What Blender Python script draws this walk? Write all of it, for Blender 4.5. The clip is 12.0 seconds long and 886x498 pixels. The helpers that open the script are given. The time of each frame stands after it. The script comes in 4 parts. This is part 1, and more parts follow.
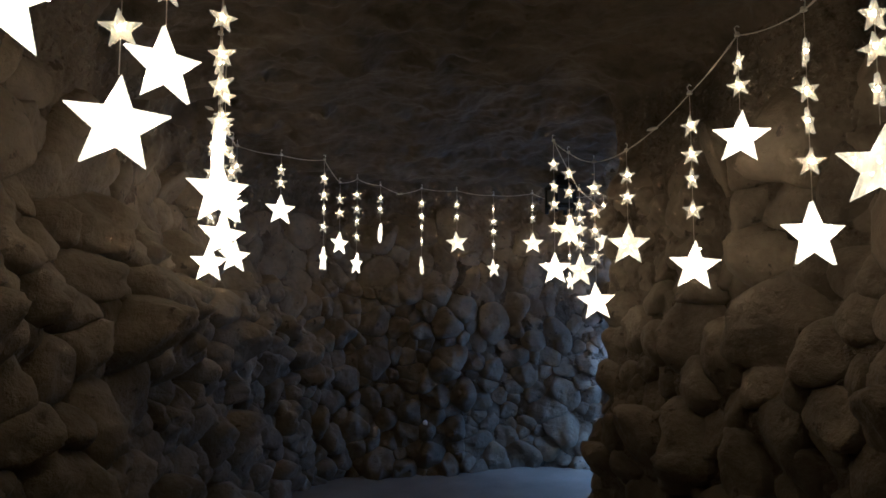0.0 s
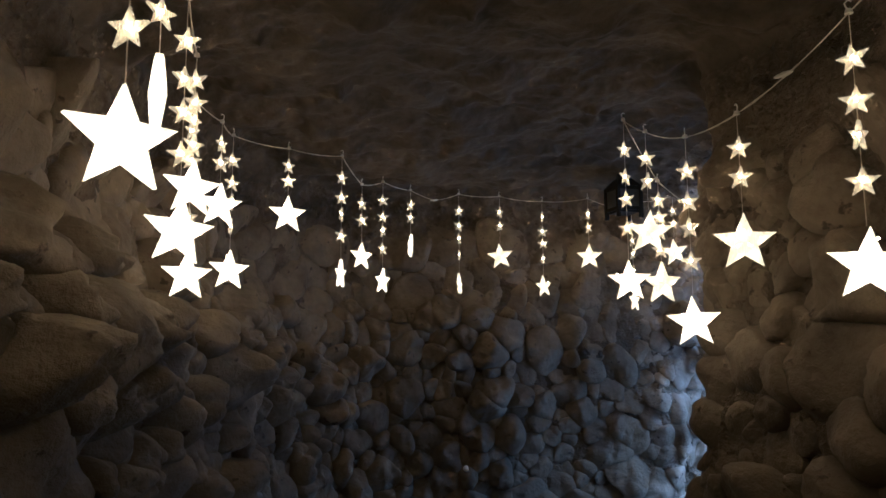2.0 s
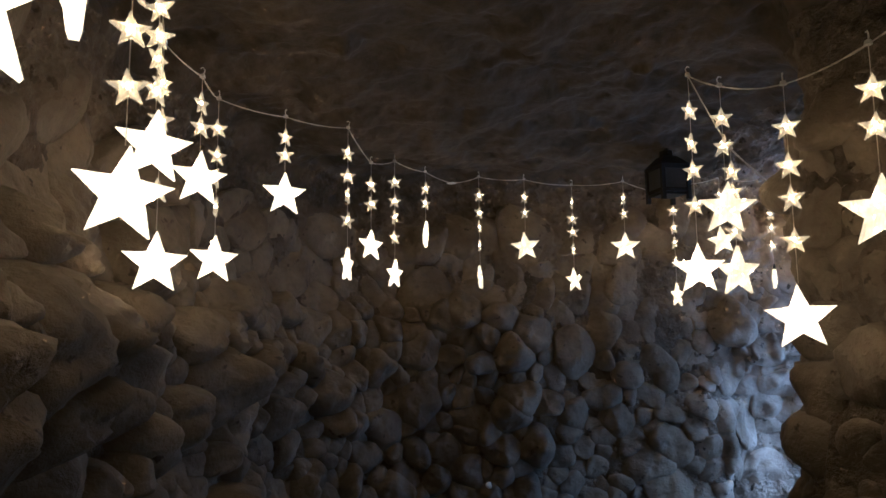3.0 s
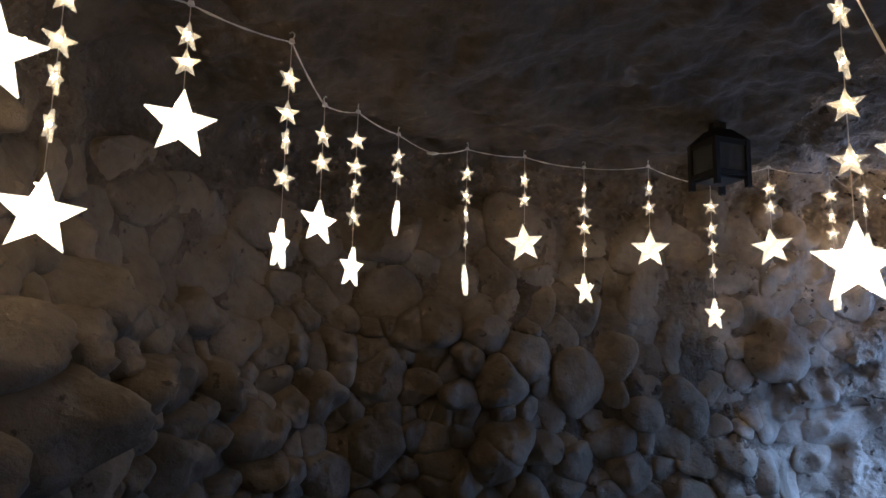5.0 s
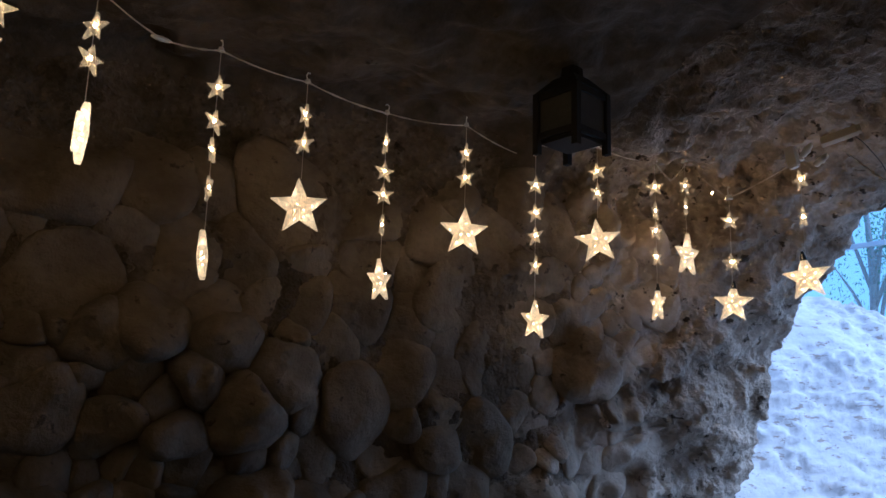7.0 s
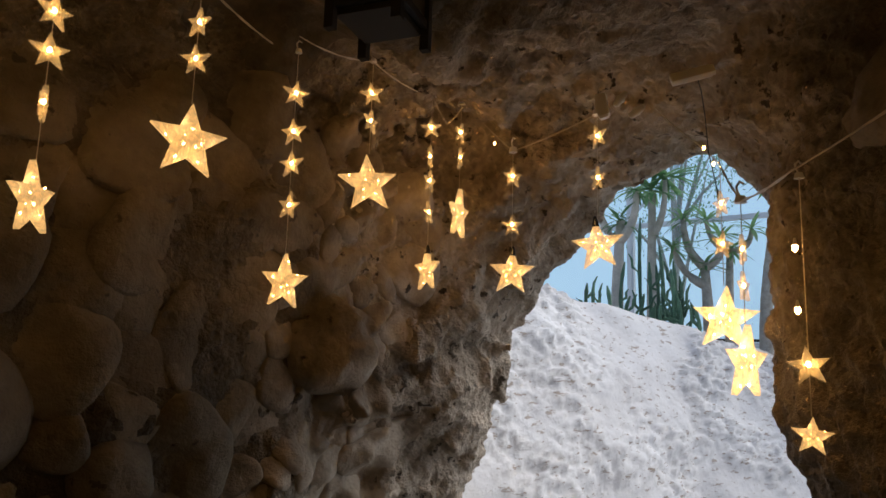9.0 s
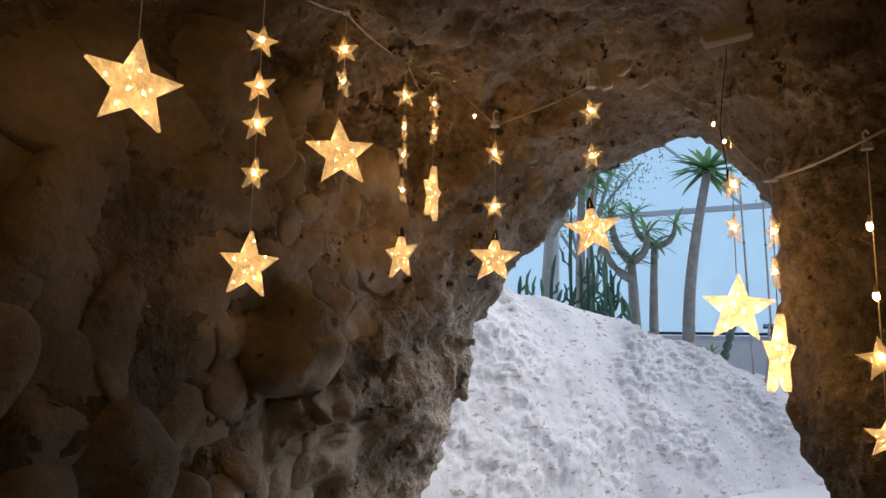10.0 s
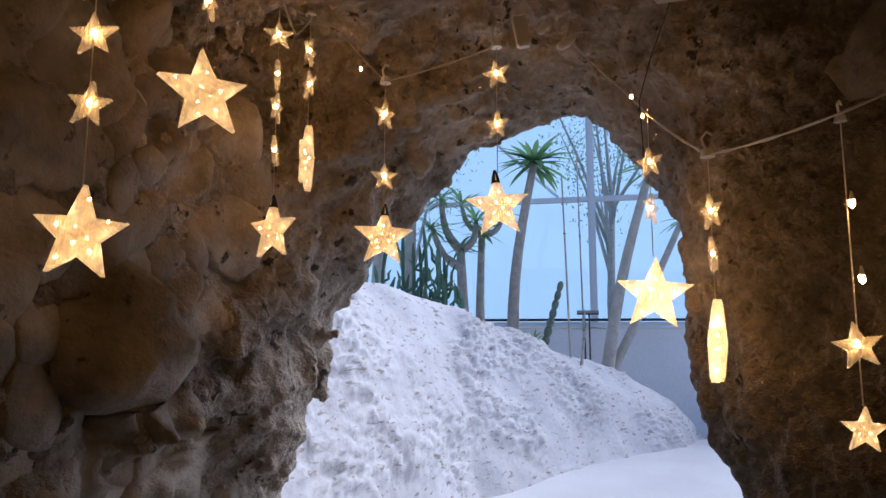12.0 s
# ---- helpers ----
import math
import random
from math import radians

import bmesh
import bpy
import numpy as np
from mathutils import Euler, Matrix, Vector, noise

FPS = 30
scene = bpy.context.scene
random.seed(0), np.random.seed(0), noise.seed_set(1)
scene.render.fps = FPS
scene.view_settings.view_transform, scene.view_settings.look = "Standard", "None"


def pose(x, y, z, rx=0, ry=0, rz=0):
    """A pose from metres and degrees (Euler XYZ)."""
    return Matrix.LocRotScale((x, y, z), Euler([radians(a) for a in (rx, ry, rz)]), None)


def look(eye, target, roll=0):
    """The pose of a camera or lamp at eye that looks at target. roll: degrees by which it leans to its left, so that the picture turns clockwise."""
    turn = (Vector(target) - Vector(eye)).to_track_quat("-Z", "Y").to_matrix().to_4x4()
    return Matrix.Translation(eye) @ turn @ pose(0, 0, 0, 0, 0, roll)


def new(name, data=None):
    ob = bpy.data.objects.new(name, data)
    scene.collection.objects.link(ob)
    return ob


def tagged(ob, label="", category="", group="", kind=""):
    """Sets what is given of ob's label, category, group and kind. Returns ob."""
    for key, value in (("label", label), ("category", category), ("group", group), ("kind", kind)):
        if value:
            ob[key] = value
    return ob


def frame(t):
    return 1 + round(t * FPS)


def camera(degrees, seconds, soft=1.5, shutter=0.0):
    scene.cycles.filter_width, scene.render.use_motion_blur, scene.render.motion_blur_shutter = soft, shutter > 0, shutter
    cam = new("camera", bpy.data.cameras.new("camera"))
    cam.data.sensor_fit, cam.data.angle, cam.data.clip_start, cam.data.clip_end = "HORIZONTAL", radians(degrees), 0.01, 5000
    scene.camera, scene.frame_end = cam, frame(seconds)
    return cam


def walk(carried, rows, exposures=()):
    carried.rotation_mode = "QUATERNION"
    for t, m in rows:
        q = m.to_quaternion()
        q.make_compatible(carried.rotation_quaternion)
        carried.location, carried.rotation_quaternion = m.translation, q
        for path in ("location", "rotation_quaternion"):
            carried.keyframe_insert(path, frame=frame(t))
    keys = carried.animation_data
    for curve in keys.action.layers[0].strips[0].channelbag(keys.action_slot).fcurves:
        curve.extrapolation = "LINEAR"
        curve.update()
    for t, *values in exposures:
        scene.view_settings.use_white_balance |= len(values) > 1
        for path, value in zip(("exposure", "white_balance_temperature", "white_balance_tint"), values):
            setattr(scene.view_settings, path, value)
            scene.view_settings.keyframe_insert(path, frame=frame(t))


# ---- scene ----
cam = camera(68.9, 12.0)
METRES, EYE, TILT, LEAN, TURN = 5.0, 1.5, 4.5, 0.0, 0.0
ROWS = [
    (0.0, 0.0, 0.0, 0.0, 0.0, 0.0, -0.0),
    (0.5, 0.0019, 0.0242, -0.0021, 1.08, 0.17, 0.06),
    (1.0, -0.0064, 0.066, -0.0048, 1.44, 2.35, 1.58),
    (1.5, -0.0091, 0.1076, -0.0121, 1.77, 2.44, 1.45),
    (2.0, -0.0044, 0.1535, -0.0161, 3.39, 2.34, 0.6),
    (2.5, -0.014, 0.2047, -0.0203, 3.74, 2.05, 1.0),
    (4.5, -0.0585, 0.4092, -0.0356, 3.14, 3.82, -0.19),
    (5.0, -0.0585, 0.4604, -0.0409, -0.15, 3.9, -1.39),
    (5.5, -0.0637, 0.5117, -0.0432, -5.07, 3.66, -1.92),
    (6.0, -0.0722, 0.5666, -0.0465, -10.52, 4.03, -0.69),
    (6.5, -0.0655, 0.6239, -0.0537, -16.04, 5.87, -1.47),
    (7.0, -0.0596, 0.673, -0.0517, -24.01, 5.35, -3.58),
    (9.0, -0.0168, 0.8258, -0.0648, -52.95, 5.66, -5.26),
    (9.5, -0.0155, 0.8649, -0.0672, -58.45, 5.92, -3.71),
    (10.0, 0.0011, 0.8905, -0.0712, -60.91, 5.93, -5.09),
    (10.5, 0.0283, 0.9085, -0.0723, -66.77, 6.31, -5.45),
    (11.0, 0.0409, 0.9249, -0.0736, -71.46, 6.46, -6.06),
    (11.5, 0.0423, 0.9458, -0.0738, -74.96, 6.65, -4.74),
    (12.0, 0.0403, 0.956, -0.0749, -77.75, 6.35, -4.44),
]
EXPOSURES = [
    (0.0, 1.1, 3600, 4), (0.5, 1.88, 3600, 3), (1.0, 1.88, 3620, 3), (1.5, 1.58, 3680, 4), (2.7, 1.25, 3800, 6), (4.5, 1.25, 3850, 8),
    (5.5, 1.2, 3550, 7), (6.5, 0.6, 3350, 8), (7.0, 0.3, 4200, 10), (7.4, 0.15, 5400, 10), (9.0, 0.1, 6500, 10),
    (9.7, 0.1, 6500, 10), (10.4, 0.2, 5800, 17), (12.0, 0.22, 5550, 18),
]
walk(cam, [(t, pose(0, 0, EYE, TILT, LEAN, TURN) @ pose(METRES * x, METRES * y, METRES * z, 90 + pitch, roll, yaw)) for t, x, y, z, yaw, pitch, roll in ROWS], EXPOSURES)

# ---- world, sun ----
SKY, SUN, STAR, LED = 0.14, 2.4, 0.76, 112.0
world = bpy.data.worlds.new("world")
scene.world = world
world.use_nodes = True
wn = world.node_tree.nodes
sky = wn.new("ShaderNodeTexSky")
sky.sky_type, sky.sun_disc = "NISHITA", False
sky.sun_elevation, sky.sun_rotation = radians(50), radians(143)
wn["Background"].inputs["Strength"].default_value = SKY
world.node_tree.links.new(sky.outputs[0], wn["Background"].inputs["Color"])
sun = new("sun", bpy.data.lights.new("sun", "SUN"))
sun.data.energy, sun.data.angle, sun.data.color = SUN, radians(60), (1.0, 0.97, 0.92)
sun.matrix_world = look((7.03, -1.07, 10.39), (2.4, 5.1, 1.2))

# ---- materials ----


def material(name, color, rough=0.8, second=None, scale=6.0, fine=60.0, bump=0.3, bump_scale=25.0, random_mix=0.0, stretch=(1, 1, 1), metal=0.0, pits=0.0, grit=0.35, marks=None, depth=0.03, pale=None):
    """Two-scale colour variation and relief on object coordinates in metres."""
    m = bpy.data.materials.new(name)
    m.use_nodes = True
    n, k = m.node_tree.nodes, m.node_tree.links.new
    b = n["Principled BSDF"]
    b.inputs["Roughness"].default_value, b.inputs["Metallic"].default_value = rough, metal
    geo = n.new("ShaderNodeNewGeometry")
    mp = n.new("ShaderNodeMapping")
    mp.inputs["Scale"].default_value = stretch
    k(geo.outputs["Position"], mp.inputs["Vector"])
    n1, n2, n3 = (n.new("ShaderNodeTexNoise") for _ in range(3))
    for t, s, d in ((n1, scale, 5), (n2, fine, 4), (n3, bump_scale, 5)):
        t.inputs["Scale"].default_value, t.inputs["Detail"].default_value = s, d
        k(mp.outputs[0], t.inputs["Vector"])
    n3.inputs["Roughness"].default_value = 0.66
    second = second or [c * 0.6 for c in color]
    r1 = n.new("ShaderNodeValToRGB")
    r1.color_ramp.elements[0].position, r1.color_ramp.elements[1].position = 0.33, 0.66
    r1.color_ramp.elements[0].color, r1.color_ramp.elements[1].color = (*second, 1), (*color, 1)
    k(n1.outputs["Fac"], r1.inputs["Fac"])
    tone = r1.outputs[0]
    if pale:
        # paler drip rock near the mouth of the cave, daylight brightening put into colour
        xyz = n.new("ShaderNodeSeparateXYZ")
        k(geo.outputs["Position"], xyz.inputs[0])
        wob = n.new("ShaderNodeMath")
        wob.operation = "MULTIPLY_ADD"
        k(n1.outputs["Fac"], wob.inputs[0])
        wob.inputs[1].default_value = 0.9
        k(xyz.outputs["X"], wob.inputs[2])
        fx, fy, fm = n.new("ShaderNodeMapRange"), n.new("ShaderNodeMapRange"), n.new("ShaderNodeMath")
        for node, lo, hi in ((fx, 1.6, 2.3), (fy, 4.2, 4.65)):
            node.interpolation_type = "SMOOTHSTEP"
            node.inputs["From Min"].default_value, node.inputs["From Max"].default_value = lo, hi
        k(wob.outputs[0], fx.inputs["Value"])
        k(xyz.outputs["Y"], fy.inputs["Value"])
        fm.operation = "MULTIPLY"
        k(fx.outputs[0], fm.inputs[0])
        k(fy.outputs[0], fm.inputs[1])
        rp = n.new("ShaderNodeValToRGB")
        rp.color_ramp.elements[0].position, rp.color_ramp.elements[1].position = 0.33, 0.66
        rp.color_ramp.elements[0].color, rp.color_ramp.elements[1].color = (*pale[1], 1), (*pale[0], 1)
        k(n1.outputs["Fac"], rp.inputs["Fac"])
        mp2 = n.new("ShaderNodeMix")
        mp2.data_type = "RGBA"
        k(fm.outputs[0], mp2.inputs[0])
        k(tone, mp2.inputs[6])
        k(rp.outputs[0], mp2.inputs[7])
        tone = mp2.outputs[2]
    mx = n.new("ShaderNodeMix")
    mx.data_type, mx.blend_type = "RGBA", "MULTIPLY"
    mx.inputs[0].default_value = grit
    k(tone, mx.inputs[6])
    r2 = n.new("ShaderNodeValToRGB")
    r2.color_ramp.elements[0].position, r2.color_ramp.elements[1].position = 0.3, 0.6
    r2.color_ramp.elements[0].color = (0.55, 0.53, 0.5, 1)
    k(n2.outputs["Fac"], r2.inputs["Fac"])
    k(r2.outputs[0], mx.inputs[7])
    out = mx.outputs[2]
    if marks:
        n4 = n.new("ShaderNodeTexNoise")
        n4.inputs["Scale"].default_value, n4.inputs["Detail"].default_value, n4.inputs["Roughness"].default_value = marks[0], 6, 0.62
        m4s = n.new("ShaderNodeMapping")
        m4s.inputs["Scale"].default_value = (1, 1, marks[3] if len(marks) > 3 else 1)
        k(geo.outputs["Position"], m4s.inputs["Vector"])
        k(m4s.outputs[0], n4.inputs["Vector"])
        r4 = n.new("ShaderNodeMapRange")
        r4.inputs["From Min"].default_value, r4.inputs["From Max"].default_value = marks[1], marks[1] + 0.05
        k(n4.outputs["Fac"], r4.inputs["Value"])
        m4 = n.new("ShaderNodeMix")
        m4.data_type = "RGBA"
        m4.inputs[7].default_value = (*marks[2], 1)
        k(r4.outputs[0], m4.inputs[0])
        k(out, m4.inputs[6])
        out = m4.outputs[2]
    if random_mix:
        info = n.new("ShaderNodeObjectInfo")
        hs = n.new("ShaderNodeHueSaturation")
        mr = n.new("ShaderNodeMapRange")
        mr.inputs["To Min"].default_value, mr.inputs["To Max"].default_value = 1 - random_mix, 1 + random_mix
        k(info.outputs["Random"], mr.inputs["Value"])
        k(mr.outputs[0], hs.inputs["Value"])
        k(out, hs.inputs["Color"])
        out = hs.outputs[0]
    k(out, b.inputs["Base Color"])
    height = n3.outputs["Fac"]
    if pits:
        vo = n.new("ShaderNodeTexVoronoi")
        vo.inputs["Scale"].default_value = pits
        k(mp.outputs[0], vo.inputs["Vector"])
        pr = n.new("ShaderNodeMapRange")
        pr.inputs["From Max"].default_value, pr.inputs["To Max"].default_value = 0.22, 0.35
        k(vo.outputs["Distance"], pr.inputs["Value"])
        ad = n.new("ShaderNodeMath")
        k(height, ad.inputs[0])
        k(pr.outputs[0], ad.inputs[1])
        height = ad.outputs[0]
    if bump:
        bp = n.new("ShaderNodeBump")
        bp.inputs["Strength"].default_value, bp.inputs["Distance"].default_value = bump, depth
        k(height, bp.inputs["Height"])
        k(bp.outputs[0], b.inputs["Normal"])
    return m


def plain(name, color, rough=0.5, metal=0.0):
    m = bpy.data.materials.new(name)
    m.use_nodes = True
    b = m.node_tree.nodes["Principled BSDF"]
    b.inputs["Base Color"].default_value, b.inputs["Roughness"].default_value, b.inputs["Metallic"].default_value = (*color, 1), rough, metal
    return m


def glow(name, color, strength):
    m = plain(name, (0.9, 0.85, 0.75), 0.3)
    b = m.node_tree.nodes["Principled BSDF"]
    b.inputs["Emission Color"].default_value, b.inputs["Emission Strength"].default_value = (*color, 1), strength
    return m


# pale drip rock tones, raised to carry the daylight at the mouth
PALE_DAYLIT = ((0.50, 0.425, 0.34), (0.27, 0.222, 0.168))
ROCK = material("rock", (0.17, 0.139, 0.094), 0.95, (0.08, 0.065, 0.044), 3.5, 34, 1.0, 15, pits=15, depth=0.06, grit=0.5, pale=PALE_DAYLIT, marks=(15, 0.60, (0.07, 0.052, 0.032)))
STONE = material("stone", (0.205, 0.169, 0.115), 0.88, (0.118, 0.096, 0.065), 4.0, 30, 0.75, 13, 0.12, pits=9, marks=(13, 0.63, (0.055, 0.044, 0.033)), depth=0.03, pale=PALE_DAYLIT)
# wall rock darkened for overhead: the ceiling's shade is put into its colour
CEIL_SHADED = material("shaded_ceiling_rock", (0.118, 0.098, 0.068), 0.95, (0.058, 0.047, 0.032), 3.5, 30, 0.55, 9, pits=8, depth=0.035, grit=0.4, pale=((0.17, 0.14, 0.10), (0.09, 0.074, 0.052)), marks=(9, 0.62, (0.07, 0.052, 0.032)))
FLOOR = material("floor_dust", (0.30, 0.27, 0.23), 0.9, (0.21, 0.19, 0.16), 2.0, 90, 0.2, 60)
# marks here paint the small shadows of flakes and cavities, besides brown cracks
WHITE = material("white_rock", (0.70, 0.69, 0.69), 0.9, (0.61, 0.595, 0.59), 2.2, 35, 0.35, 14, pits=7, grit=0.12, marks=(11, 0.585, (0.36, 0.31, 0.27), 2.8), depth=0.03)
WHITEFLOOR = material("white_sand", (0.74, 0.735, 0.73), 0.95, (0.66, 0.655, 0.65), 1.5, 120, 0.15, 50)
WIRE = plain("clear_wire", (0.55, 0.50, 0.42), 0.3)
HOOK = plain("white_plastic", (0.75, 0.73, 0.68), 0.4)
BLACK = plain("black_metal", (0.008, 0.008, 0.008), 0.8)
CAPM = plain("black_cap", (0.015, 0.014, 0.013), 0.5)
LEDM = glow("led", (1.0, 0.49, 0.13), LED)
LEDDIM = glow("led_dim", (1.0, 0.48, 0.12), LED * 0.3)


def star_material(name, strength, solid=0.62, spots=17.0):
    """Clear ribbed acrylic, lit from inside: soft bright spots over a glowing body."""
    m = bpy.data.materials.new(name)
    m.use_nodes = True
    n, k = m.node_tree.nodes, m.node_tree.links.new
    b = n["Principled BSDF"]
    b.inputs["Base Color"].default_value, b.inputs["Roughness"].default_value = (0.75, 0.68, 0.55, 1), 0.12
    b.inputs["Emission Color"].default_value = (1.0, 0.57, 0.2, 1)
    tc = n.new("ShaderNodeTexCoord")
    no = n.new("ShaderNodeTexNoise")
    no.inputs["Scale"].default_value, no.inputs["Detail"].default_value, no.inputs["Distortion"].default_value = 48, 3, 1.2
    k(tc.outputs["Object"], no.inputs["Vector"])
    mr = n.new("ShaderNodeMapRange")
    mr.inputs["From Min"].default_value, mr.inputs["From Max"].default_value = 0.38, 0.68
    mr.inputs["To Min"].default_value, mr.inputs["To Max"].default_value = 0.42 * strength, 1.15 * strength
    k(no.outputs["Fac"], mr.inputs["Value"])
    vo = n.new("ShaderNodeTexVoronoi")
    vo.inputs["Scale"].default_value = spots
    wob = n.new("ShaderNodeVectorMath")
    wob.operation = "MULTIPLY_ADD"
    wob.inputs[1].default_value = (0.03, 0.03, 0.03)
    k(no.outputs["Color"], wob.inputs[0])
    k(tc.outputs["Object"], wob.inputs[2])
    k(wob.outputs[0], vo.inputs["Vector"])
    vr = n.new("ShaderNodeMapRange")
    vr.interpolation_type = "SMOOTHERSTEP"
    vr.inputs["From Min"].default_value, vr.inputs["From Max"].default_value = 0.0, 0.5
    vr.inputs["To Min"].default_value, vr.inputs["To Max"].default_value = 2.4 * strength, 0.0
    k(vo.outputs["Distance"], vr.inputs["Value"])
    ad = n.new("ShaderNodeMath")
    k(mr.outputs[0], ad.inputs[0])
    k(vr.outputs[0], ad.inputs[1])
    k(ad.outputs[0], b.inputs["Emission Strength"])
    wa = n.new("ShaderNodeTexWave")
    wa.inputs["Scale"].default_value, wa.inputs["Distortion"].default_value = 45, 1.0
    k(tc.outputs["Object"], wa.inputs["Vector"])
    bp = n.new("ShaderNodeBump")
    bp.inputs["Strength"].default_value, bp.inputs["Distance"].default_value = 0.5, 0.004
    k(wa.outputs["Fac"], bp.inputs["Height"])
    k(bp.outputs[0], b.inputs["Normal"])
    tr = n.new("ShaderNodeBsdfTransparent")
    ms = n.new("ShaderNodeMixShader")
    ms.inputs[0].default_value = solid
    k(tr.outputs[0], ms.inputs[1])
    k(b.outputs[0], ms.inputs[2])
    k(ms.outputs[0], n["Material Output"].inputs["Surface"])
    return m


STARM = star_material("large_star_acrylic", STAR * 1.9)
DIMM = star_material("dim_star_acrylic", STAR * 0.95)
SMALLM = star_material("small_star_acrylic", STAR * 0.5, 0.38, 30.0)

# ---- mesh helpers ----


def mesh_from(name, verts, faces, mat, smooth=True):
    me = bpy.data.meshes.new(name)
    me.from_pydata([tuple(v) for v in verts], [], [tuple(f) for f in faces])
    me.materials.append(mat)
    if smooth:
        me.shade_smooth()
    return me


def put(name, me, parent=None, m=None, label=""):
    ob = new(name, me)
    if parent:
        ob.parent = parent
    if m is not None:
        ob.matrix_basis = m
    if label:
        ob["label"] = label
    return ob


def part(name, bm, mat, parent=None, label="", smooth=False, m=None):
    me = bpy.data.meshes.new(name)
    bm.to_mesh(me)
    bm.free()
    me.materials.append(mat)
    if smooth:
        me.shade_smooth()
    return put(name, me, parent, m, label)


def box_bm(x0, y0, z0, x1, y1, z1, bevel=0.0):
    bm = bmesh.new()
    bmesh.ops.create_cube(bm, size=1, matrix=Matrix.Translation(((x0 + x1) / 2, (y0 + y1) / 2, (z0 + z1) / 2)) @ Matrix.Diagonal((x1 - x0, y1 - y0, z1 - z0, 1)))
    if bevel:
        bmesh.ops.bevel(bm, geom=bm.edges[:], offset=bevel, segments=2, affect="EDGES", profile=0.6)
    return bm


def tube_bm(points, radii, sides=8, bm=None):
    """A tapered tube along points."""
    bm = bm or bmesh.new()
    pts = [Vector(p) for p in points]
    rings = []
    for i, p in enumerate(pts):
        d = (pts[min(i + 1, len(pts) - 1)] - pts[max(i - 1, 0)]).normalized()
        a = d.cross(Vector((0.31, 0.95, 0.05)) if abs(d.z) > 0.7 else Vector((0, 0, 1))).normalized()
        b = d.cross(a)
        r = radii[i] if hasattr(radii, "__len__") else radii
        rings.append([bm.verts.new(p + (a * math.cos(2 * math.pi * j / sides) + b * math.sin(2 * math.pi * j / sides)) * r) for j in range(sides)])
    for r0, r1 in zip(rings, rings[1:]):
        for j in range(sides):
            bm.faces.new((r0[j], r0[(j + 1) % sides], r1[(j + 1) % sides], r1[j]))
    bm.faces.new(rings[0][::-1])
    bm.faces.new(rings[-1])
    return bm


# ---- the rock: plan of the cave, as a field of distances ----
PLAN = [(-1.12, -1.9), (-1.12, 0.0), (-1.15, 1.2), (-1.25, 2.0), (-1.36, 2.8), (-1.48, 3.5), (-1.52, 4.2), (-1.45, 4.9), (-1.2, 5.5), (-0.7, 5.8),
        (0.0, 5.86), (0.8, 5.88), (1.3, 5.82), (2.05, 5.80), (2.12, 5.3), (2.0, 4.62), (1.74, 4.36), (1.34, 4.0), (0.86, 3.55), (0.93, 3.2), (1.04, 2.8),
        (1.18, 2.3), (1.24, 1.8), (1.28, 1.0), (1.28, 0.0), (1.24, -1.9)]
ARCH = [(6.06, -0.3), (6.01, 0.4), (5.93, 0.93), (5.79, 1.40), (5.68, 1.62), (5.48, 1.93), (5.24, 2.16), (4.99, 2.27), (4.76, 2.26), (4.60, 2.07), (4.53, 1.80),
        (4.525, 1.4), (4.47, 1.22), (4.41, 1.12), (4.35, 0.6), (4.33, -0.3)]


def chaikin(pts, times=2):
    for _ in range(times):
        q = []
        for a, b in zip(pts, pts[1:] + pts[:1]):
            q += [(0.75 * a[0] + 0.25 * b[0], 0.75 * a[1] + 0.25 * b[1]), (0.25 * a[0] + 0.75 * b[0], 0.25 * a[1] + 0.75 * b[1])]
        pts = q
    return pts


def polygon_distance(px, py, poly):
    """Signed distance in the plane, negative inside."""
    best = np.full(px.shape, 1e9)
    inside = np.zeros(px.shape, bool)
    for (ax, ay), (bx, by) in zip(poly, poly[1:] + poly[:1]):
        ex, ey = bx - ax, by - ay
        wx, wy = px - ax, py - ay
        h = np.clip((wx * ex + wy * ey) / (ex * ex + ey * ey), 0, 1)
        best = np.minimum(best, (wx - ex * h) ** 2 + (wy - ey * h) ** 2)
        cross = (ay > py) != (by > py)
        inside ^= cross & (px < ex * (py - ay) / (ey if abs(ey) > 1e-9 else 1e-9) + ax)
    return np.where(inside, -1, 1) * np.sqrt(best)


H = 0.02
X0, Y0, Z0 = -2.0, -2.4, -0.3
NX, NY, NZ = 234, 435, 168
gx, gy, gz = X0 + H * np.arange(NX), Y0 + H * np.arange(NY), Z0 + H * np.arange(NZ)


def lattice_noise(cell, seed, stretch=1.0):
    """Smooth noise in -1..1 on the whole grid, of that cell size in metres."""
    rng = np.random.default_rng(seed)
    out = None
    axes = []
    for g, c in ((gx, cell), (gy, cell), (gz, cell * stretch)):
        u = (g - g[0]) / c
        i = u.astype(int)
        f = u - i
        axes.append((i, f * f * (3 - 2 * f)))
    v = rng.uniform(-1, 1, [a[0][-1] + 2 for a in axes]).astype(np.float32)
    (ix, fx), (iy, fy), (iz, fz) = axes
    fx, fy, fz = (f.astype(np.float32) for f in (fx, fy, fz))
    v = v[ix] * (1 - fx)[:, None, None] + v[ix + 1] * fx[:, None, None]
    v = v[:, iy] * (1 - fy)[None, :, None] + v[:, iy + 1] * fy[None, :, None]
    return v[:, :, iz] * (1 - fz) + v[:, :, iz + 1] * fz


def smoothstep(a, b, x):
    t = np.clip((x - a) / (b - a), 0, 1)
    return t * t * (3 - 2 * t)


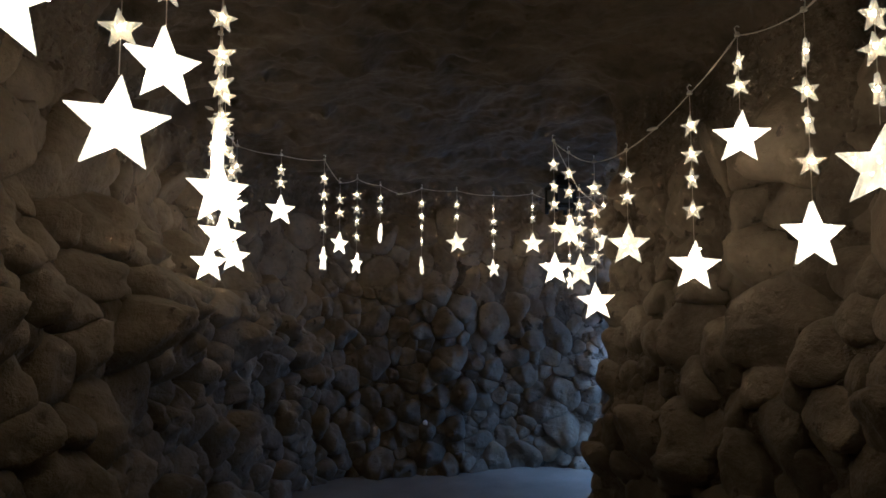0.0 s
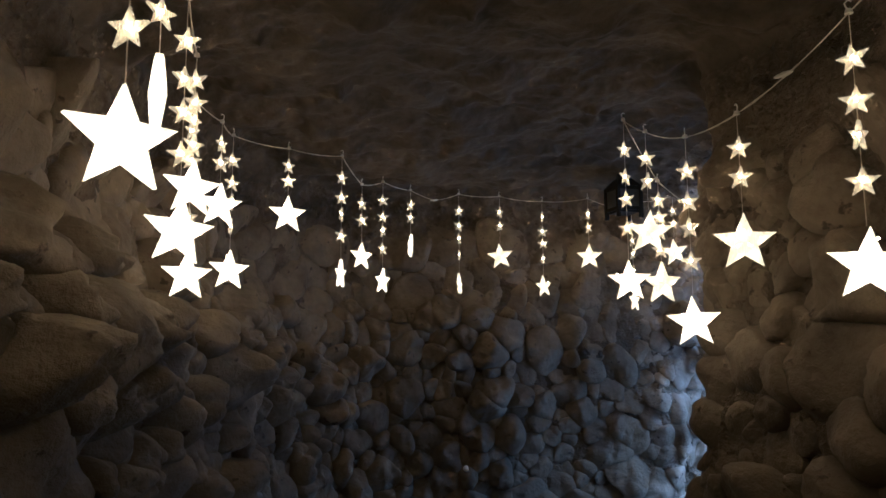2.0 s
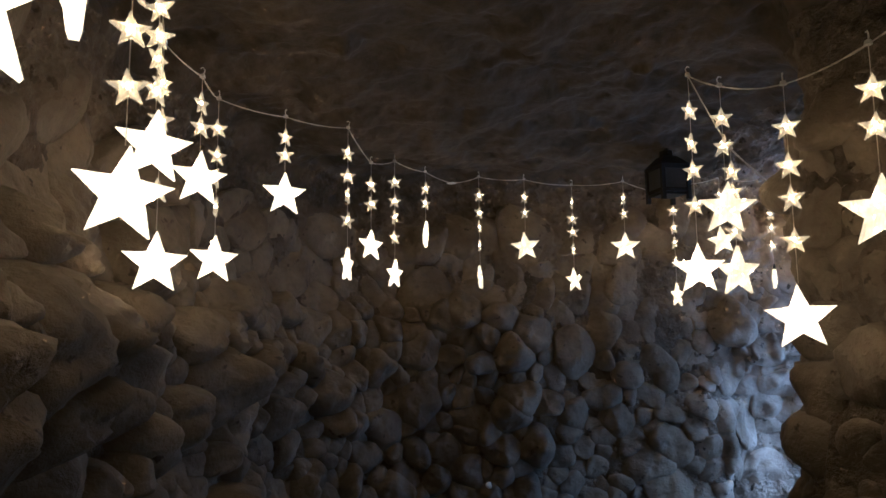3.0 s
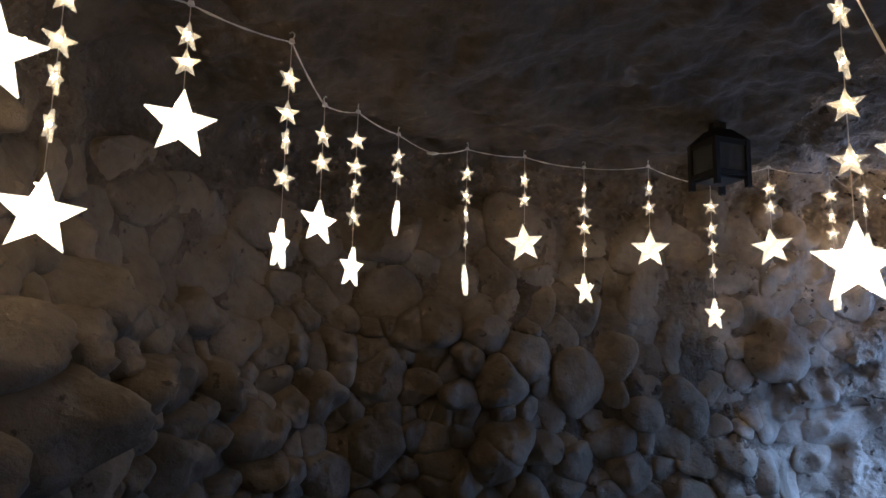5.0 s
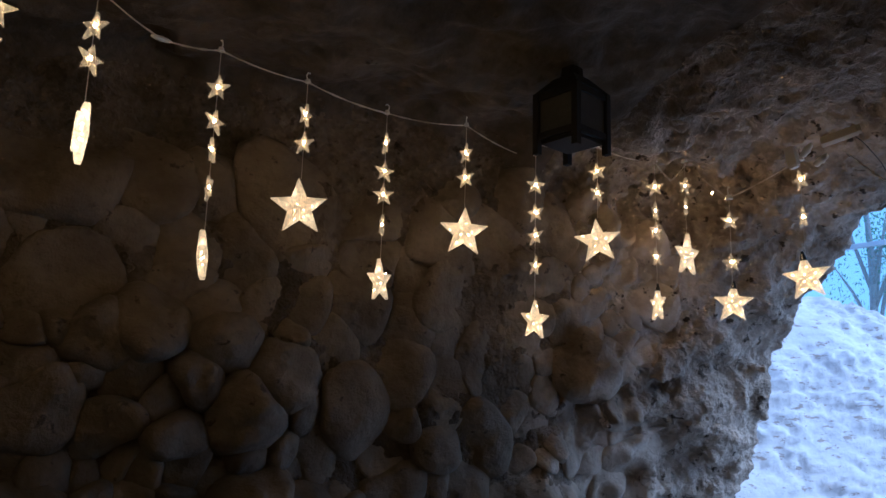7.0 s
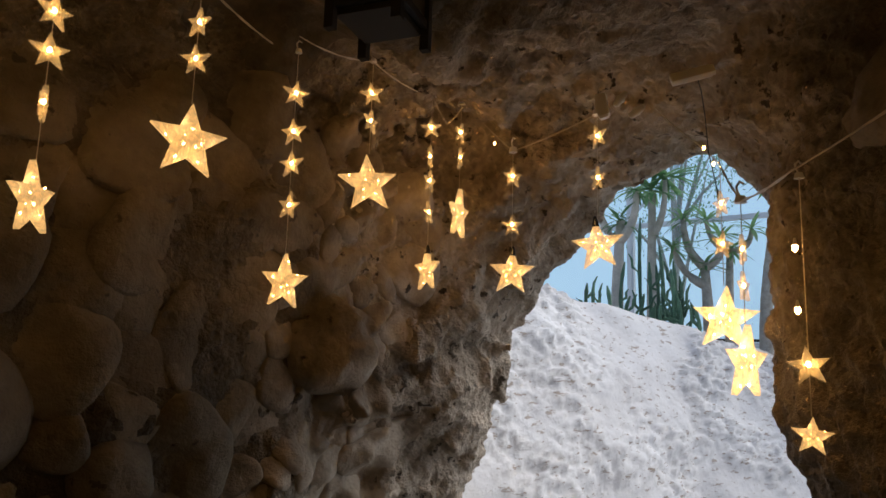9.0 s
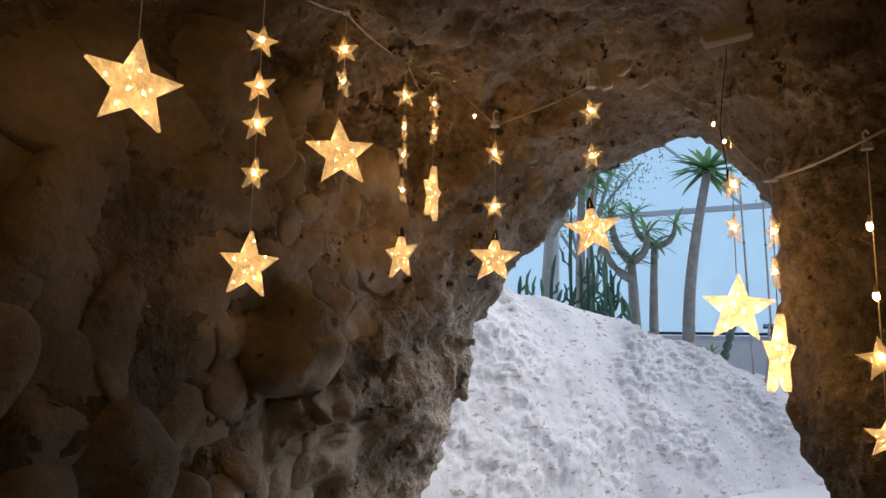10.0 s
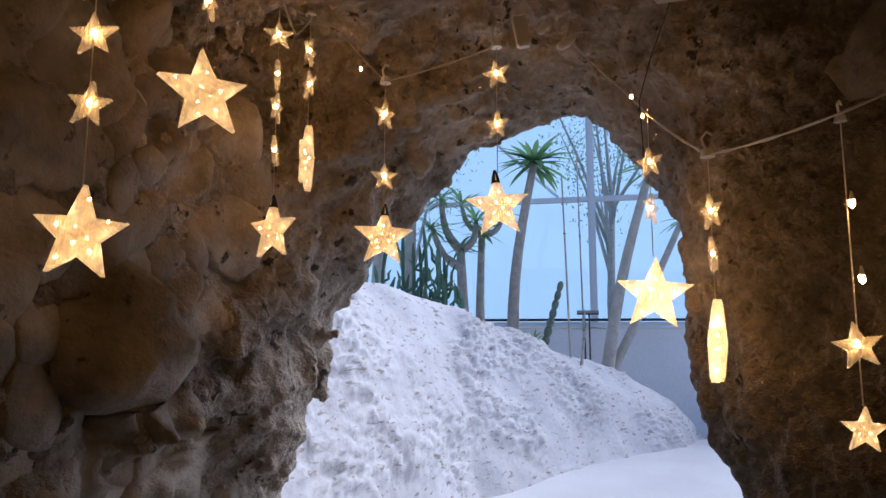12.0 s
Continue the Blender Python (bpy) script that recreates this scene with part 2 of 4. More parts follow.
def smax(a, b, k):
    h = np.clip(0.5 + 0.5 * (a - b) / k, 0, 1)
    return b + (a - b) * h + k * h * (1 - h)


plan_curve = chaikin(PLAN)
XX, YY = np.meshgrid(gx, gy, indexing="ij")
sd_plan = polygon_distance(XX, YY, plan_curve).astype(np.float32) - 0.06
boulder_belt = 0.14 * smoothstep(0.6, 0.0, XX)
lean_amount = -0.02 * smoothstep(0.3, 0.0, XX) + 0.04 * smoothstep(0.3, 0.8, XX) - 0.15 * smoothstep(0.3, 0.8, XX) * smoothstep(3.7, 3.2, YY)
corner_foot = 0.17 * np.exp(-((XX - 0.95) ** 2 + (YY - 3.7) ** 2) / 0.14)
lean = (lean_amount[:, :, None] * smoothstep(1.0, 1.75, gz)[None, None, :] + boulder_belt[:, :, None] * (1 - smoothstep(1.45, 1.85, gz))[None, None, :] + corner_foot[:, :, None] * smoothstep(1.35, 0.6, gz)[None, None, :]).astype(np.float32)
ceil_z = (2.66 - 0.10 * smoothstep(3.8, 5.4, YY) - 0.14 * smoothstep(0.6, 1.7, XX) * smoothstep(3.4, 4.4, YY)).astype(np.float32)
n_low, n_mid, n_fine = lattice_noise(0.55, 1), lattice_noise(0.2, 2), lattice_noise(0.085, 3)
n_drip = lattice_noise(0.085, 4, 3.5)
n_pit = lattice_noise(0.05, 5)
n_lump = np.maximum(lattice_noise(0.26, 6), 0) + 0.6 * np.maximum(lattice_noise(0.13, 7), 0)
above = smoothstep(2.25, 2.5, gz)[None, None, :].astype(np.float32)
drip_zone = (smoothstep(1.15, 1.6, XX) * (0.2 * smoothstep(4.1, 4.4, YY) + 0.8 * smoothstep(4.9, 5.3, YY))).astype(np.float32)[:, :, None]
room = smax(sd_plan[:, :, None] + lean, gz[None, None, :].astype(np.float32) - ceil_z[:, :, None], 0.2)
AY, AZ = np.meshgrid(gy, gz, indexing="ij")
sd_arch = polygon_distance(AY, AZ, ARCH).astype(np.float32)
inner, outer_lip = smoothstep(2.4, 1.7, gx)[:, None, None], smoothstep(1.9, 2.4, gx)[:, None, None]
far_side, high = smoothstep(4.7, 5.1, gy)[None, :, None], smoothstep(1.85, 2.1, gz)[None, None, :]
near_jamb = (0.06 * outer_lip + 0.13 * smoothstep(1.88, 1.6, gx)[:, None, None]) * (1 - far_side) * (1 - high)
flare = (0.096 * inner * far_side * (1 - high) + near_jamb + 0.17 * smoothstep(2.45, 1.85, gx)[:, None, None] * high).astype(np.float32)
tunnel = smax(sd_arch[None, :, :] - flare, np.broadcast_to((1.5 - gx)[:, None, None].astype(np.float32), room.shape), 0.1)
air = -smax(-room, -tunnel, 0.12)
calm = (1 - 0.65 * smoothstep(1.4, 1.7, gx)[:, None, None] * (1 - far_side)).astype(np.float32)
air = air + calm * (0.06 * n_low + 0.042 * n_mid) + 0.012 * n_fine + drip_zone * (0.058 * n_drip + 0.03 * n_fine + 0.012 * n_pit) + above * (0.065 * n_lump + 0.012 * n_pit)
lip = (0.15 * smoothstep(5.2, 5.6, YY) * smoothstep(1.5, 2.0, XX))[:, :, None]
shell = np.maximum(sd_plan[:, :, None] - 0.42 - lip, gz[None, None, :] - 3.0).astype(np.float32) + 0.08 * n_low
shell = np.maximum(shell, -(gz[None, None, :] + 0.2).astype(np.float32))
rock = np.maximum(-air, shell)
for ax in range(3):
    edge = [slice(None)] * 3
    for e in (0, -1):
        edge[ax] = e
        rock[tuple(edge)] = 0.05


def sample(field, p):
    """Trilinear value of a grid field at points."""
    u = (p - np.array([X0, Y0, Z0])) / H
    u = np.clip(u, 0, np.array([NX, NY, NZ]) - 1.001)
    i = u.astype(int)
    f = u - i
    out = 0
    for a in (0, 1):
        for b in (0, 1):
            for c in (0, 1):
                w = (f[:, 0] if a else 1 - f[:, 0]) * (f[:, 1] if b else 1 - f[:, 1]) * (f[:, 2] if c else 1 - f[:, 2])
                out = out + w * field[i[:, 0] + a, i[:, 1] + b, i[:, 2] + c]
    return out


def surface_nets(field):
    """Quads on the zero surface of a grid field; solid where negative."""
    neg = field < 0
    corner = [(a, b, c) for a in (0, 1) for b in (0, 1) for c in (0, 1)]
    s = [k - 1 for k in field.shape]
    count = sum(neg[a:a + s[0], b:b + s[1], c:c + s[2]].astype(np.int8) for a, b, c in corner)
    cells = np.argwhere((count > 0) & (count < 8))
    index = np.full(s, -1, np.int32)
    index[tuple(cells.T)] = np.arange(len(cells))
    acc, num = np.zeros((len(cells), 3)), np.zeros(len(cells))
    for p in corner:
        for ax in range(3):
            if p[ax]:
                continue
            q = list(p)
            q[ax] = 1
            va, vb = field[tuple((cells + p).T)], field[tuple((cells + q).T)]
            hit = (va < 0) != (vb < 0)
            t = np.where(hit, va / np.where(hit, va - vb, 1), 0)
            pos = np.repeat(np.array([p], float), len(cells), 0)
            pos[:, ax] = t
            acc += pos * hit[:, None]
            num += hit
    verts = (cells + acc / num[:, None]) * H + np.array([X0, Y0, Z0])
    quads = []
    for ax in range(3):
        u, v = (ax + 1) % 3, (ax + 2) % 3
        lo = [slice(1, -1)] * 3
        hi = [slice(1, -1)] * 3
        lo[ax], hi[ax] = slice(0, -1), slice(1, None)
        a, b = neg[tuple(lo)], neg[tuple(hi)]
        e = np.argwhere(a != b)
        base = e + np.array([0 if i == ax else 1 for i in range(3)])
        flip = a[tuple(e.T)]
        du, dv = np.eye(3, dtype=int)[u], np.eye(3, dtype=int)[v]
        q = np.stack([index[tuple((base - d).T)] for d in (du + dv, dv, 0 * du, du)], 1)
        q[~flip] = q[~flip][:, ::-1]
        quads.append(q)
    return verts, np.concatenate(quads)


rv, rq = surface_nets(rock)
part_of = np.arange(len(rv))
for _ in range(200):
    low = part_of[rq].min(1)
    nxt = part_of.copy()
    np.minimum.at(nxt, rq.ravel(), np.repeat(low, 4))
    nxt = nxt[nxt]
    if (nxt == part_of).all():
        break
    part_of = nxt
keep = np.bincount(part_of, minlength=len(rv))[part_of[rq[:, 0]]] > 3000
rq = rq[keep]
centre = rv[rq].mean(1)
normal = np.cross(rv[rq[:, 1]] - rv[rq[:, 0]], rv[rq[:, 2]] - rv[rq[:, 0]])
normal /= np.linalg.norm(normal, axis=1)[:, None] + 1e-9
arch_zone = (centre[:, 0] > 1.25) & (centre[:, 1] > 4.2)
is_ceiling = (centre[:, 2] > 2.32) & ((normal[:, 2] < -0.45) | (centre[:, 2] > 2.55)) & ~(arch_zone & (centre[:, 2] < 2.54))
is_arch = ~is_ceiling & arch_zone
is_back = ~is_ceiling & ~is_arch & (centre[:, 1] > 5.3) & (centre[:, 0] > -0.8)
is_right = ~is_ceiling & ~is_arch & ~is_back & (centre[:, 0] > 0.2)
is_left = ~(is_ceiling | is_arch | is_back | is_right)


def sheet(name, mask, mat, label):
    used, inverse = np.unique(rq[mask], return_inverse=True)
    ob = put(name, mesh_from(name, rv[used].tolist(), inverse.reshape(-1, 4).tolist(), mat))
    return tagged(ob, label, "ceiling" if name == "ceiling" else "wall", "", "structure")


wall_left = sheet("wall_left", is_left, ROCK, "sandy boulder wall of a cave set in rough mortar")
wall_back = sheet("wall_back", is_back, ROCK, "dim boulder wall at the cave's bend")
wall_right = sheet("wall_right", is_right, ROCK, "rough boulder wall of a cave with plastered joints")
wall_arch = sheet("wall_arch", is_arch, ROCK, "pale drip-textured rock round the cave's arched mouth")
ceiling = sheet("ceiling", is_ceiling, CEIL_SHADED, "low uneven brown rock ceiling of a cave")


crumble = bpy.data.textures.new("crumble", "CLOUDS")
crumble.noise_scale, crumble.noise_depth = 0.05, 3
for ob in (wall_left, wall_back, wall_right, wall_arch, ceiling):
    if ob is wall_arch:
        sub = ob.modifiers.new("finer", "SUBSURF")
        sub.subdivision_type, sub.levels, sub.render_levels = "SIMPLE", 1, 1
    dis = ob.modifiers.new("crumble", "DISPLACE")
    dis.texture, dis.texture_coords, dis.strength, dis.mid_level = crumble, "LOCAL", 0.03 if ob is ceiling else 0.05, 0.5


def height_sheet(name, x0, x1, y0, y1, step, fn, mat, skirt=0.0):
    xs, ys = np.arange(x0, x1 + step / 2, step), np.arange(y0, y1 + step / 2, step)
    verts = [(x, y, fn(x, y)) for x in xs for y in ys]
    ny = len(ys)
    faces = [(i * ny + j, (i + 1) * ny + j, (i + 1) * ny + j + 1, i * ny + j + 1) for i in range(len(xs) - 1) for j in range(ny - 1)]
    return put(name, mesh_from(name, verts, faces, mat))


def nz(x, y, s, seed=0.0):
    return noise.noise((x * s, y * s, seed))


floor = height_sheet("floor", -1.9, 2.5, -2.3, 6.3, 0.06, lambda x, y: 0.012 * nz(x, y, 2.5) + 0.006 * nz(x, y, 9), FLOOR)
tagged(floor, "dusty grey packed floor of the cave", "floor", "", "structure")

# ---- ground outside, mound, glasshouse ----
AXIS, ACROSS, RIDGE0 = Vector((0.805, -0.593)), Vector((-0.593, -0.805)), Vector((4.74, 6.5))
SS = [-4.0, -2.0, -1.0, 0.0, 1.0, 2.0, 3.2, 4.07, 4.6, 5.0, 5.3]
RIDGE_P = [0.6, 0.4, 0.2, -0.02, -0.30, -0.52, -0.46, -0.30, -0.05, 0.1, 0.1]
RIDGE_Z = [1.95, 2.2, 2.13, 1.97, 1.78, 1.58, 1.30, 1.05, 0.72, 0.35, 0.15]
BASE_P = [2.0, 1.7, 1.4, 0.95, 0.42, 0.30, 0.22, 0.24, 0.30, 0.25, 0.2]


def ground_z(x, y):
    t = min(max((x - 2.3) / 2.7, 0), 1)
    return 0.22 * t * t * (3 - 2 * t) + (0.012 * nz(x, y, 1.3, 3) if x < 30 else 0)


ground = height_sheet("ground", 2.5, 12.5, -4.0, 13.0, 0.25, ground_z, WHITEFLOOR)
tagged(ground, "powdery white sand floor of the glasshouse", "ground", "", "structure")
outer = put("ground_outside", mesh_from("ground_outside", [(-400, -400, -0.3), (400, -400, -0.3), (400, 400, -0.3), (-400, 400, -0.3)], [(0, 1, 2, 3)], FLOOR))
tagged(outer, "plain ground round the glasshouse and cave", "ground", "", "structure")


def build_mound():
    """Crumbly face rising from the foot line to the ridge, then a gentle back."""
    cols, front, back = np.arange(-3.6, 5.36, 0.024), 100, 34
    verts, faces = [], []
    for s in cols:
        rp, rz, bp = np.interp(s, SS, RIDGE_P), np.interp(s, SS, RIDGE_Z), np.interp(s, SS, BASE_P)
        for i in range(front + back):
            if i <= front:
                t = 1 - i / front
                p, h = rp + (bp - rp) * (0.08 * math.sin(math.pi * t) + t), rz * (1 - t ** 1.35) + 0.02 * t
                h = max(h, 0.0)
            else:
                q = ((i - front) / (back - 1)) ** 1.5 * 3.2
                p, h = rp - q, rz - 0.12 * q - 0.06 * q * q
            d = RIDGE0 + AXIS * s + ACROSS * p
            x, y, z = d.x, d.y, h
            big = 0.09 * noise.noise((x * 1.5, y * 1.5, z * 1.5)) + 0.035 * noise.noise((x * 3.6, y * 3.6, z * 3.6 + 5))
            fine = 0.5 * noise.noise((x * 18, y * 18, z * 30)) + 0.3 * noise.noise((x * 40, y * 40, z * 60))
            patch = min(max(noise.noise((x * 1.7, y * 1.7, z * 1.9 + 9)) * 2.8 + 0.3, 0.04), 1)
            ledge = 0
            for size, rise, deep in ((3.5, 2.2, 0.015), (8.5, 2.8, 0.028), (17, 2.6, 0.02)):
                k = noise.noise((x * size, y * size, z * size * rise + size)) + 0.12 * fine
                ledge += deep * min(max((k - 0.08) / 0.05 + 0.5, 0), 1)
            push = big + patch * (ledge + 0.012 * fine) + 0.005 * fine
            lip = 1 if i <= front else 0.5
            verts.append((x + ACROSS.x * 0.8 * push * lip, y + ACROSS.y * 0.8 * push * lip, z + 0.6 * push - 0.02))
    n = front + back
    for a in range(len(cols) - 1):
        for i in range(n - 1):
            k = a * n + i
            faces.append((k, k + 1, k + n + 1, k + n))
    ob = put("rock_mound", mesh_from("rock_mound", verts, faces, WHITE))
    return ob


mound = build_mound()
tagged(mound, "white powdered rock mound with dark cracks and painted flake shadows", "rock mound")

# ---- stones of the walls ----
loop = np.array(plan_curve)
seg = np.roll(loop, -1, 0) - loop
seglen = np.linalg.norm(seg, axis=1)
arc = np.concatenate([[0], np.cumsum(seglen)])
LENGTH = arc[-1]
closed = np.vstack([loop, loop[:1]])
wide = np.linspace(0, LENGTH, 400)
wx, wy = np.interp(wide, arc, closed[:, 0]), np.interp(wide, arc, closed[:, 1])
tang = np.stack([np.gradient(wx), np.gradient(wy)], 1)
tang /= np.linalg.norm(tang, axis=1)[:, None]
inward = np.stack([tang[:, 1], -tang[:, 0]], 1)


def on_wall(s, z):
    """Points of the rock face at arc length s and height z, and the level way into the cave."""
    x, y = np.interp(s, wide, wx), np.interp(s, wide, wy)
    n = np.stack([np.interp(s, wide, inward[:, 0]), np.interp(s, wide, inward[:, 1]), np.zeros_like(s)], 1)
    n /= np.linalg.norm(n, axis=1)[:, None]
    p = np.stack([x, y, z], 1)
    for _ in range(5):
        step = np.clip(sample(air, p), -0.12, 0.12)
        p = p + n * step[:, None] * 0.8
    return p, n


rng = np.random.default_rng(11)
seeds = []
s_now = 0.0


def stone_size(x, y, z):
    """Spacing of stones there, and how far they stand out."""
    if 0.8 < x < 1.25 and 3.25 < y < 4.1:
        return 0.2, 0.45
    if x > 1.2 and 3.9 < y < 5.0:
        return 0.28, 0.3
    if y > 5.2 and x > 1.35:
        return 0.24, 0.35
    if y > 5.2 and x > 0.75:
        return (0.28, 0.4) if z < 1.2 else (0.42, 0.2)
    if y > 5.2 and x > 0.2:
        return (0.25, 0.5) if z < 1.3 else (0.4, 0.24)
    if y > 5.0 or (x < -1.0 and y > 4.6):
        return (0.24, 1.0) if z < 1.6 else (0.4, 0.28)
    if x > 0:
        return (0.34, 0.6) if z < 1.6 else (0.44, 0.4)
    return (0.29, 1.15) if z < 1.75 else (0.38, 0.38)


# the boulders that stand out most
for x, y, z, size, out in ((1.5, 5.8, 1.5, 0.37, 0.62), (1.76, 5.8, 1.28, 0.24, 0.5), (1.66, 5.8, 1.05, 0.21, 0.6), (1.6, 5.8, 0.78, 0.28, 0.5), (1.3, 5.8, 0.95, 0.3, 0.4),
                           (-1.36, 2.78, 1.42, 0.42, 0.9), (-1.2, 5.3, 1.5, 0.34, 0.9), (1.0, 3.3, 1.32, 0.36, 0.6), (1.2, 2.4, 1.4, 0.5, 0.5), (-1.4, 3.5, 1.75, 0.4, 0.6)):
    i = int(np.argmin((wx - x) ** 2 + (wy - y) ** 2))
    seeds.append((wide[i], z, size, out, x, y))
for z_row in np.concatenate([np.arange(0.06, 2.15, 0.15), np.arange(0.1, 2.15, 0.085)]):
    s = rng.uniform(0, 0.2)
    while s < LENGTH:
        x, y = np.interp(s, wide, wx), np.interp(s, wide, wy)
        in_mouth = (x > 1.82 or (x > 1.42 and z_row < 0.45)) and y > 4.2 or (x > 1.42 and y < 5.0)
        if y > -1.2 and not in_mouth:
            size, out = stone_size(x, y, z_row)
            size *= rng.choice([0.5, 0.62, 0.8, 1.0, 1.25, 1.5])
            if x > 1.2 and y > 4.2:
                size = min(size, 0.25)
            cs, cz = s + rng.uniform(-0.1, 0.1), z_row + rng.uniform(-0.06, 0.06)
            if all((cs - a) ** 2 + ((cz - b) * 1.2) ** 2 > (0.3 * (size + c)) ** 2 for a, b, c, *_ in seeds):
                seeds.append((cs, cz, size, out, x, y))
        s += 0.07
S = np.array([q[:4] for q in seeds])
ANG, RHO = 26, (0.22, 0.42, 0.6, 0.76, 0.88, 0.96, 1.0)
theta = np.linspace(0, 2 * np.pi, ANG, endpoint=False)
stone_faces = [(0, 1 + j, 1 + (j + 1) % ANG) for j in range(ANG)]
for i in range(len(RHO) - 1):
    for j in range(ANG):
        a, b = 1 + i * ANG + j, 1 + i * ANG + (j + 1) % ANG
        stone_faces.append((a, a + ANG, b + ANG, b))
STONE_DATA = []
for i, (cs, cz, size, out) in enumerate(S):
    d = S[:, :2] - (cs, cz)
    dist = np.hypot(d[:, 0], d[:, 1])
    near = (dist > 1e-6) & (dist < 1.0)
    w = size / (size + S[near, 2])
    drip = seeds[i][4] > 0.75 and seeds[i][5] > 5.2
    lie, flat = (1.57 if drip else 0) + rng.normal(0.0, 0.25 if drip else 0.6), rng.uniform(1.0, 2.0)
    cap = size * 0.6 / np.sqrt((np.cos(theta - lie) / flat ** 0.5) ** 2 + (np.sin(theta - lie) * flat ** 0.5) ** 2)
    r = (1 / cap) ** 7
    for (dx, dz), dd, ww in zip(d[near], dist[near], w):
        c = np.cos(theta - math.atan2(dz, dx))
        r += np.where(c > 0.02, (c / (dd * ww)) ** 7, 0)
    r = r ** (-1 / 7) * rng.uniform(1.16, 1.36)
    phase = rng.uniform(0, 6.28, 3)
    r = r * (1 + 0.08 * np.sin(2 * theta + phase[0]) + 0.045 * np.sin(3 * theta + phase[1]) + 0.02 * np.sin(5 * theta + phase[2]))
    mean = r.mean()
    tilt = rng.uniform(-0.4, 0.4, 2) * (1 if out > 0.35 else 0.4)
    rise = mean * out * rng.uniform(0.55, 1.6)
    power = rng.uniform(1.9, 2.6)
    u, v, h = [0.0], [0.0], [rise]
    for rho in RHO:
        for t, rr in zip(theta, r):
            u.append(rho * rr * math.cos(t))
            v.append(rho * rr * math.sin(t))
            d = min(rho * rr / (1.3 * mean), 0.98)
            h.append(rise * (1 - d ** power) ** 0.6 * (1 - rho ** 5) ** 0.5 - (0.035 if rho == 1.0 else 0))
    u, v, h = np.array(u), np.array(v), np.array(h)
    for _ in range(1):
        a, steep = rng.uniform(0, 6.28), rng.uniform(0.3, 0.85)
        over = h - (rise * rng.uniform(0.7, 1.05) - steep * (u * math.cos(a) + v * math.sin(a)) + 0.1 * mean)
        h = h - 0.03 * np.logaddexp(0, over / 0.03)
    h = np.maximum(h + (tilt[0] * u + tilt[1] * v) * (h > 0), -0.04)
    p, n = on_wall(cs + u, np.clip(cz + v, -0.05, 2.36))
    nn = np.array([noise.noise((q[0] * 6, q[1] * 6, q[2] * 6)) + 0.55 * noise.noise((q[0] * 14, q[1] * 14, q[2] * 14)) + 0.25 * noise.noise((q[0] * 30, q[1] * 30, q[2] * 30)) for q in p])
    p = p + n * (h + 0.42 * rise * nn + 0.008 - 0.08 * rise)[:, None]
    p[:, 2] += (h > 0) * 0.25 * rise * 0.3 * nn
    STONE_DATA.append((p, mean))
owners = {"left": [], "back": [], "right": [], "arch": []}
for (p, mean), q in zip(STONE_DATA, seeds):
    x, y = q[4], q[5]
    key = "arch" if x > 1.25 and y > 4.2 else "back" if y > 5.3 and x > -0.8 else "right" if x > 0.2 else "left"
    owners[key].append(p)

# ---- star light strings ----


def star_mesh(name, R, rim, ridge, mat):
    verts, faces = [], []
    for side in (1, -1):
        for j in range(10):
            r, a = (R if j % 2 == 0 else R * 0.43), math.pi / 2 + j * math.pi / 5
            verts.append((r * math.cos(a), side * rim, r * math.sin(a)))
        for j in range(10):
            r, a = (R * 0.86 if j % 2 == 0 else R * 0.36), math.pi / 2 + j * math.pi / 5
            verts.append((r * math.cos(a), side * rim * 1.5, r * math.sin(a)))
        verts.append((0, side * ridge, 0))
    for o in (0, 21):
        for j in range(10):
            k = (j + 1) % 10
            q = (o + j, o + k, o + 10 + k, o + 10 + j)
            t = (o + 10 + j, o + 10 + k, o + 20)
            faces += [q[::-1], t[::-1]] if o == 0 else [q, t]
    for j in range(10):
        k = (j + 1) % 10
        faces.append((j, k, 21 + k, 21 + j))
    return mesh_from(name, verts, faces, mat, False)


BIG, SMALL = 0.1, 0.042
BIG_STAR = star_mesh("large_star", BIG, 0.008, 0.021, STARM)
DIM_STAR = star_mesh("large_star", BIG, 0.008, 0.021, DIMM)
SMALL_STAR = star_mesh("small_star", SMALL, 0.004, 0.009, SMALLM)


def bead_mesh(name, r, mat, stretch=1.0):
    bm = bmesh.new()
    bmesh.ops.create_icosphere(bm, subdivisions=1, radius=r, matrix=Matrix.Diagonal((1, 1, stretch, 1)))
    me = bpy.data.meshes.new(name)
    bm.to_mesh(me)
    bm.free()
    me.materials.append(mat)
    me.shade_smooth()
    return me


BIG_LED, DIM_LED, SMALL_LED = bead_mesh("led", 0.0034, LEDM), bead_mesh("led", 0.0034, LEDDIM), bead_mesh("led", 0.0045, LEDM, 1.6)
cap_bm = tube_bm([(0, 0, -0.026), (0, 0, -0.004), (0, 0, 0.014)], [0.015, 0.010, 0.004], 8)
CAP = bpy.data.meshes.new("cap")
cap_bm.to_mesh(CAP)
cap_bm.free()
CAP.materials.append(CAPM)


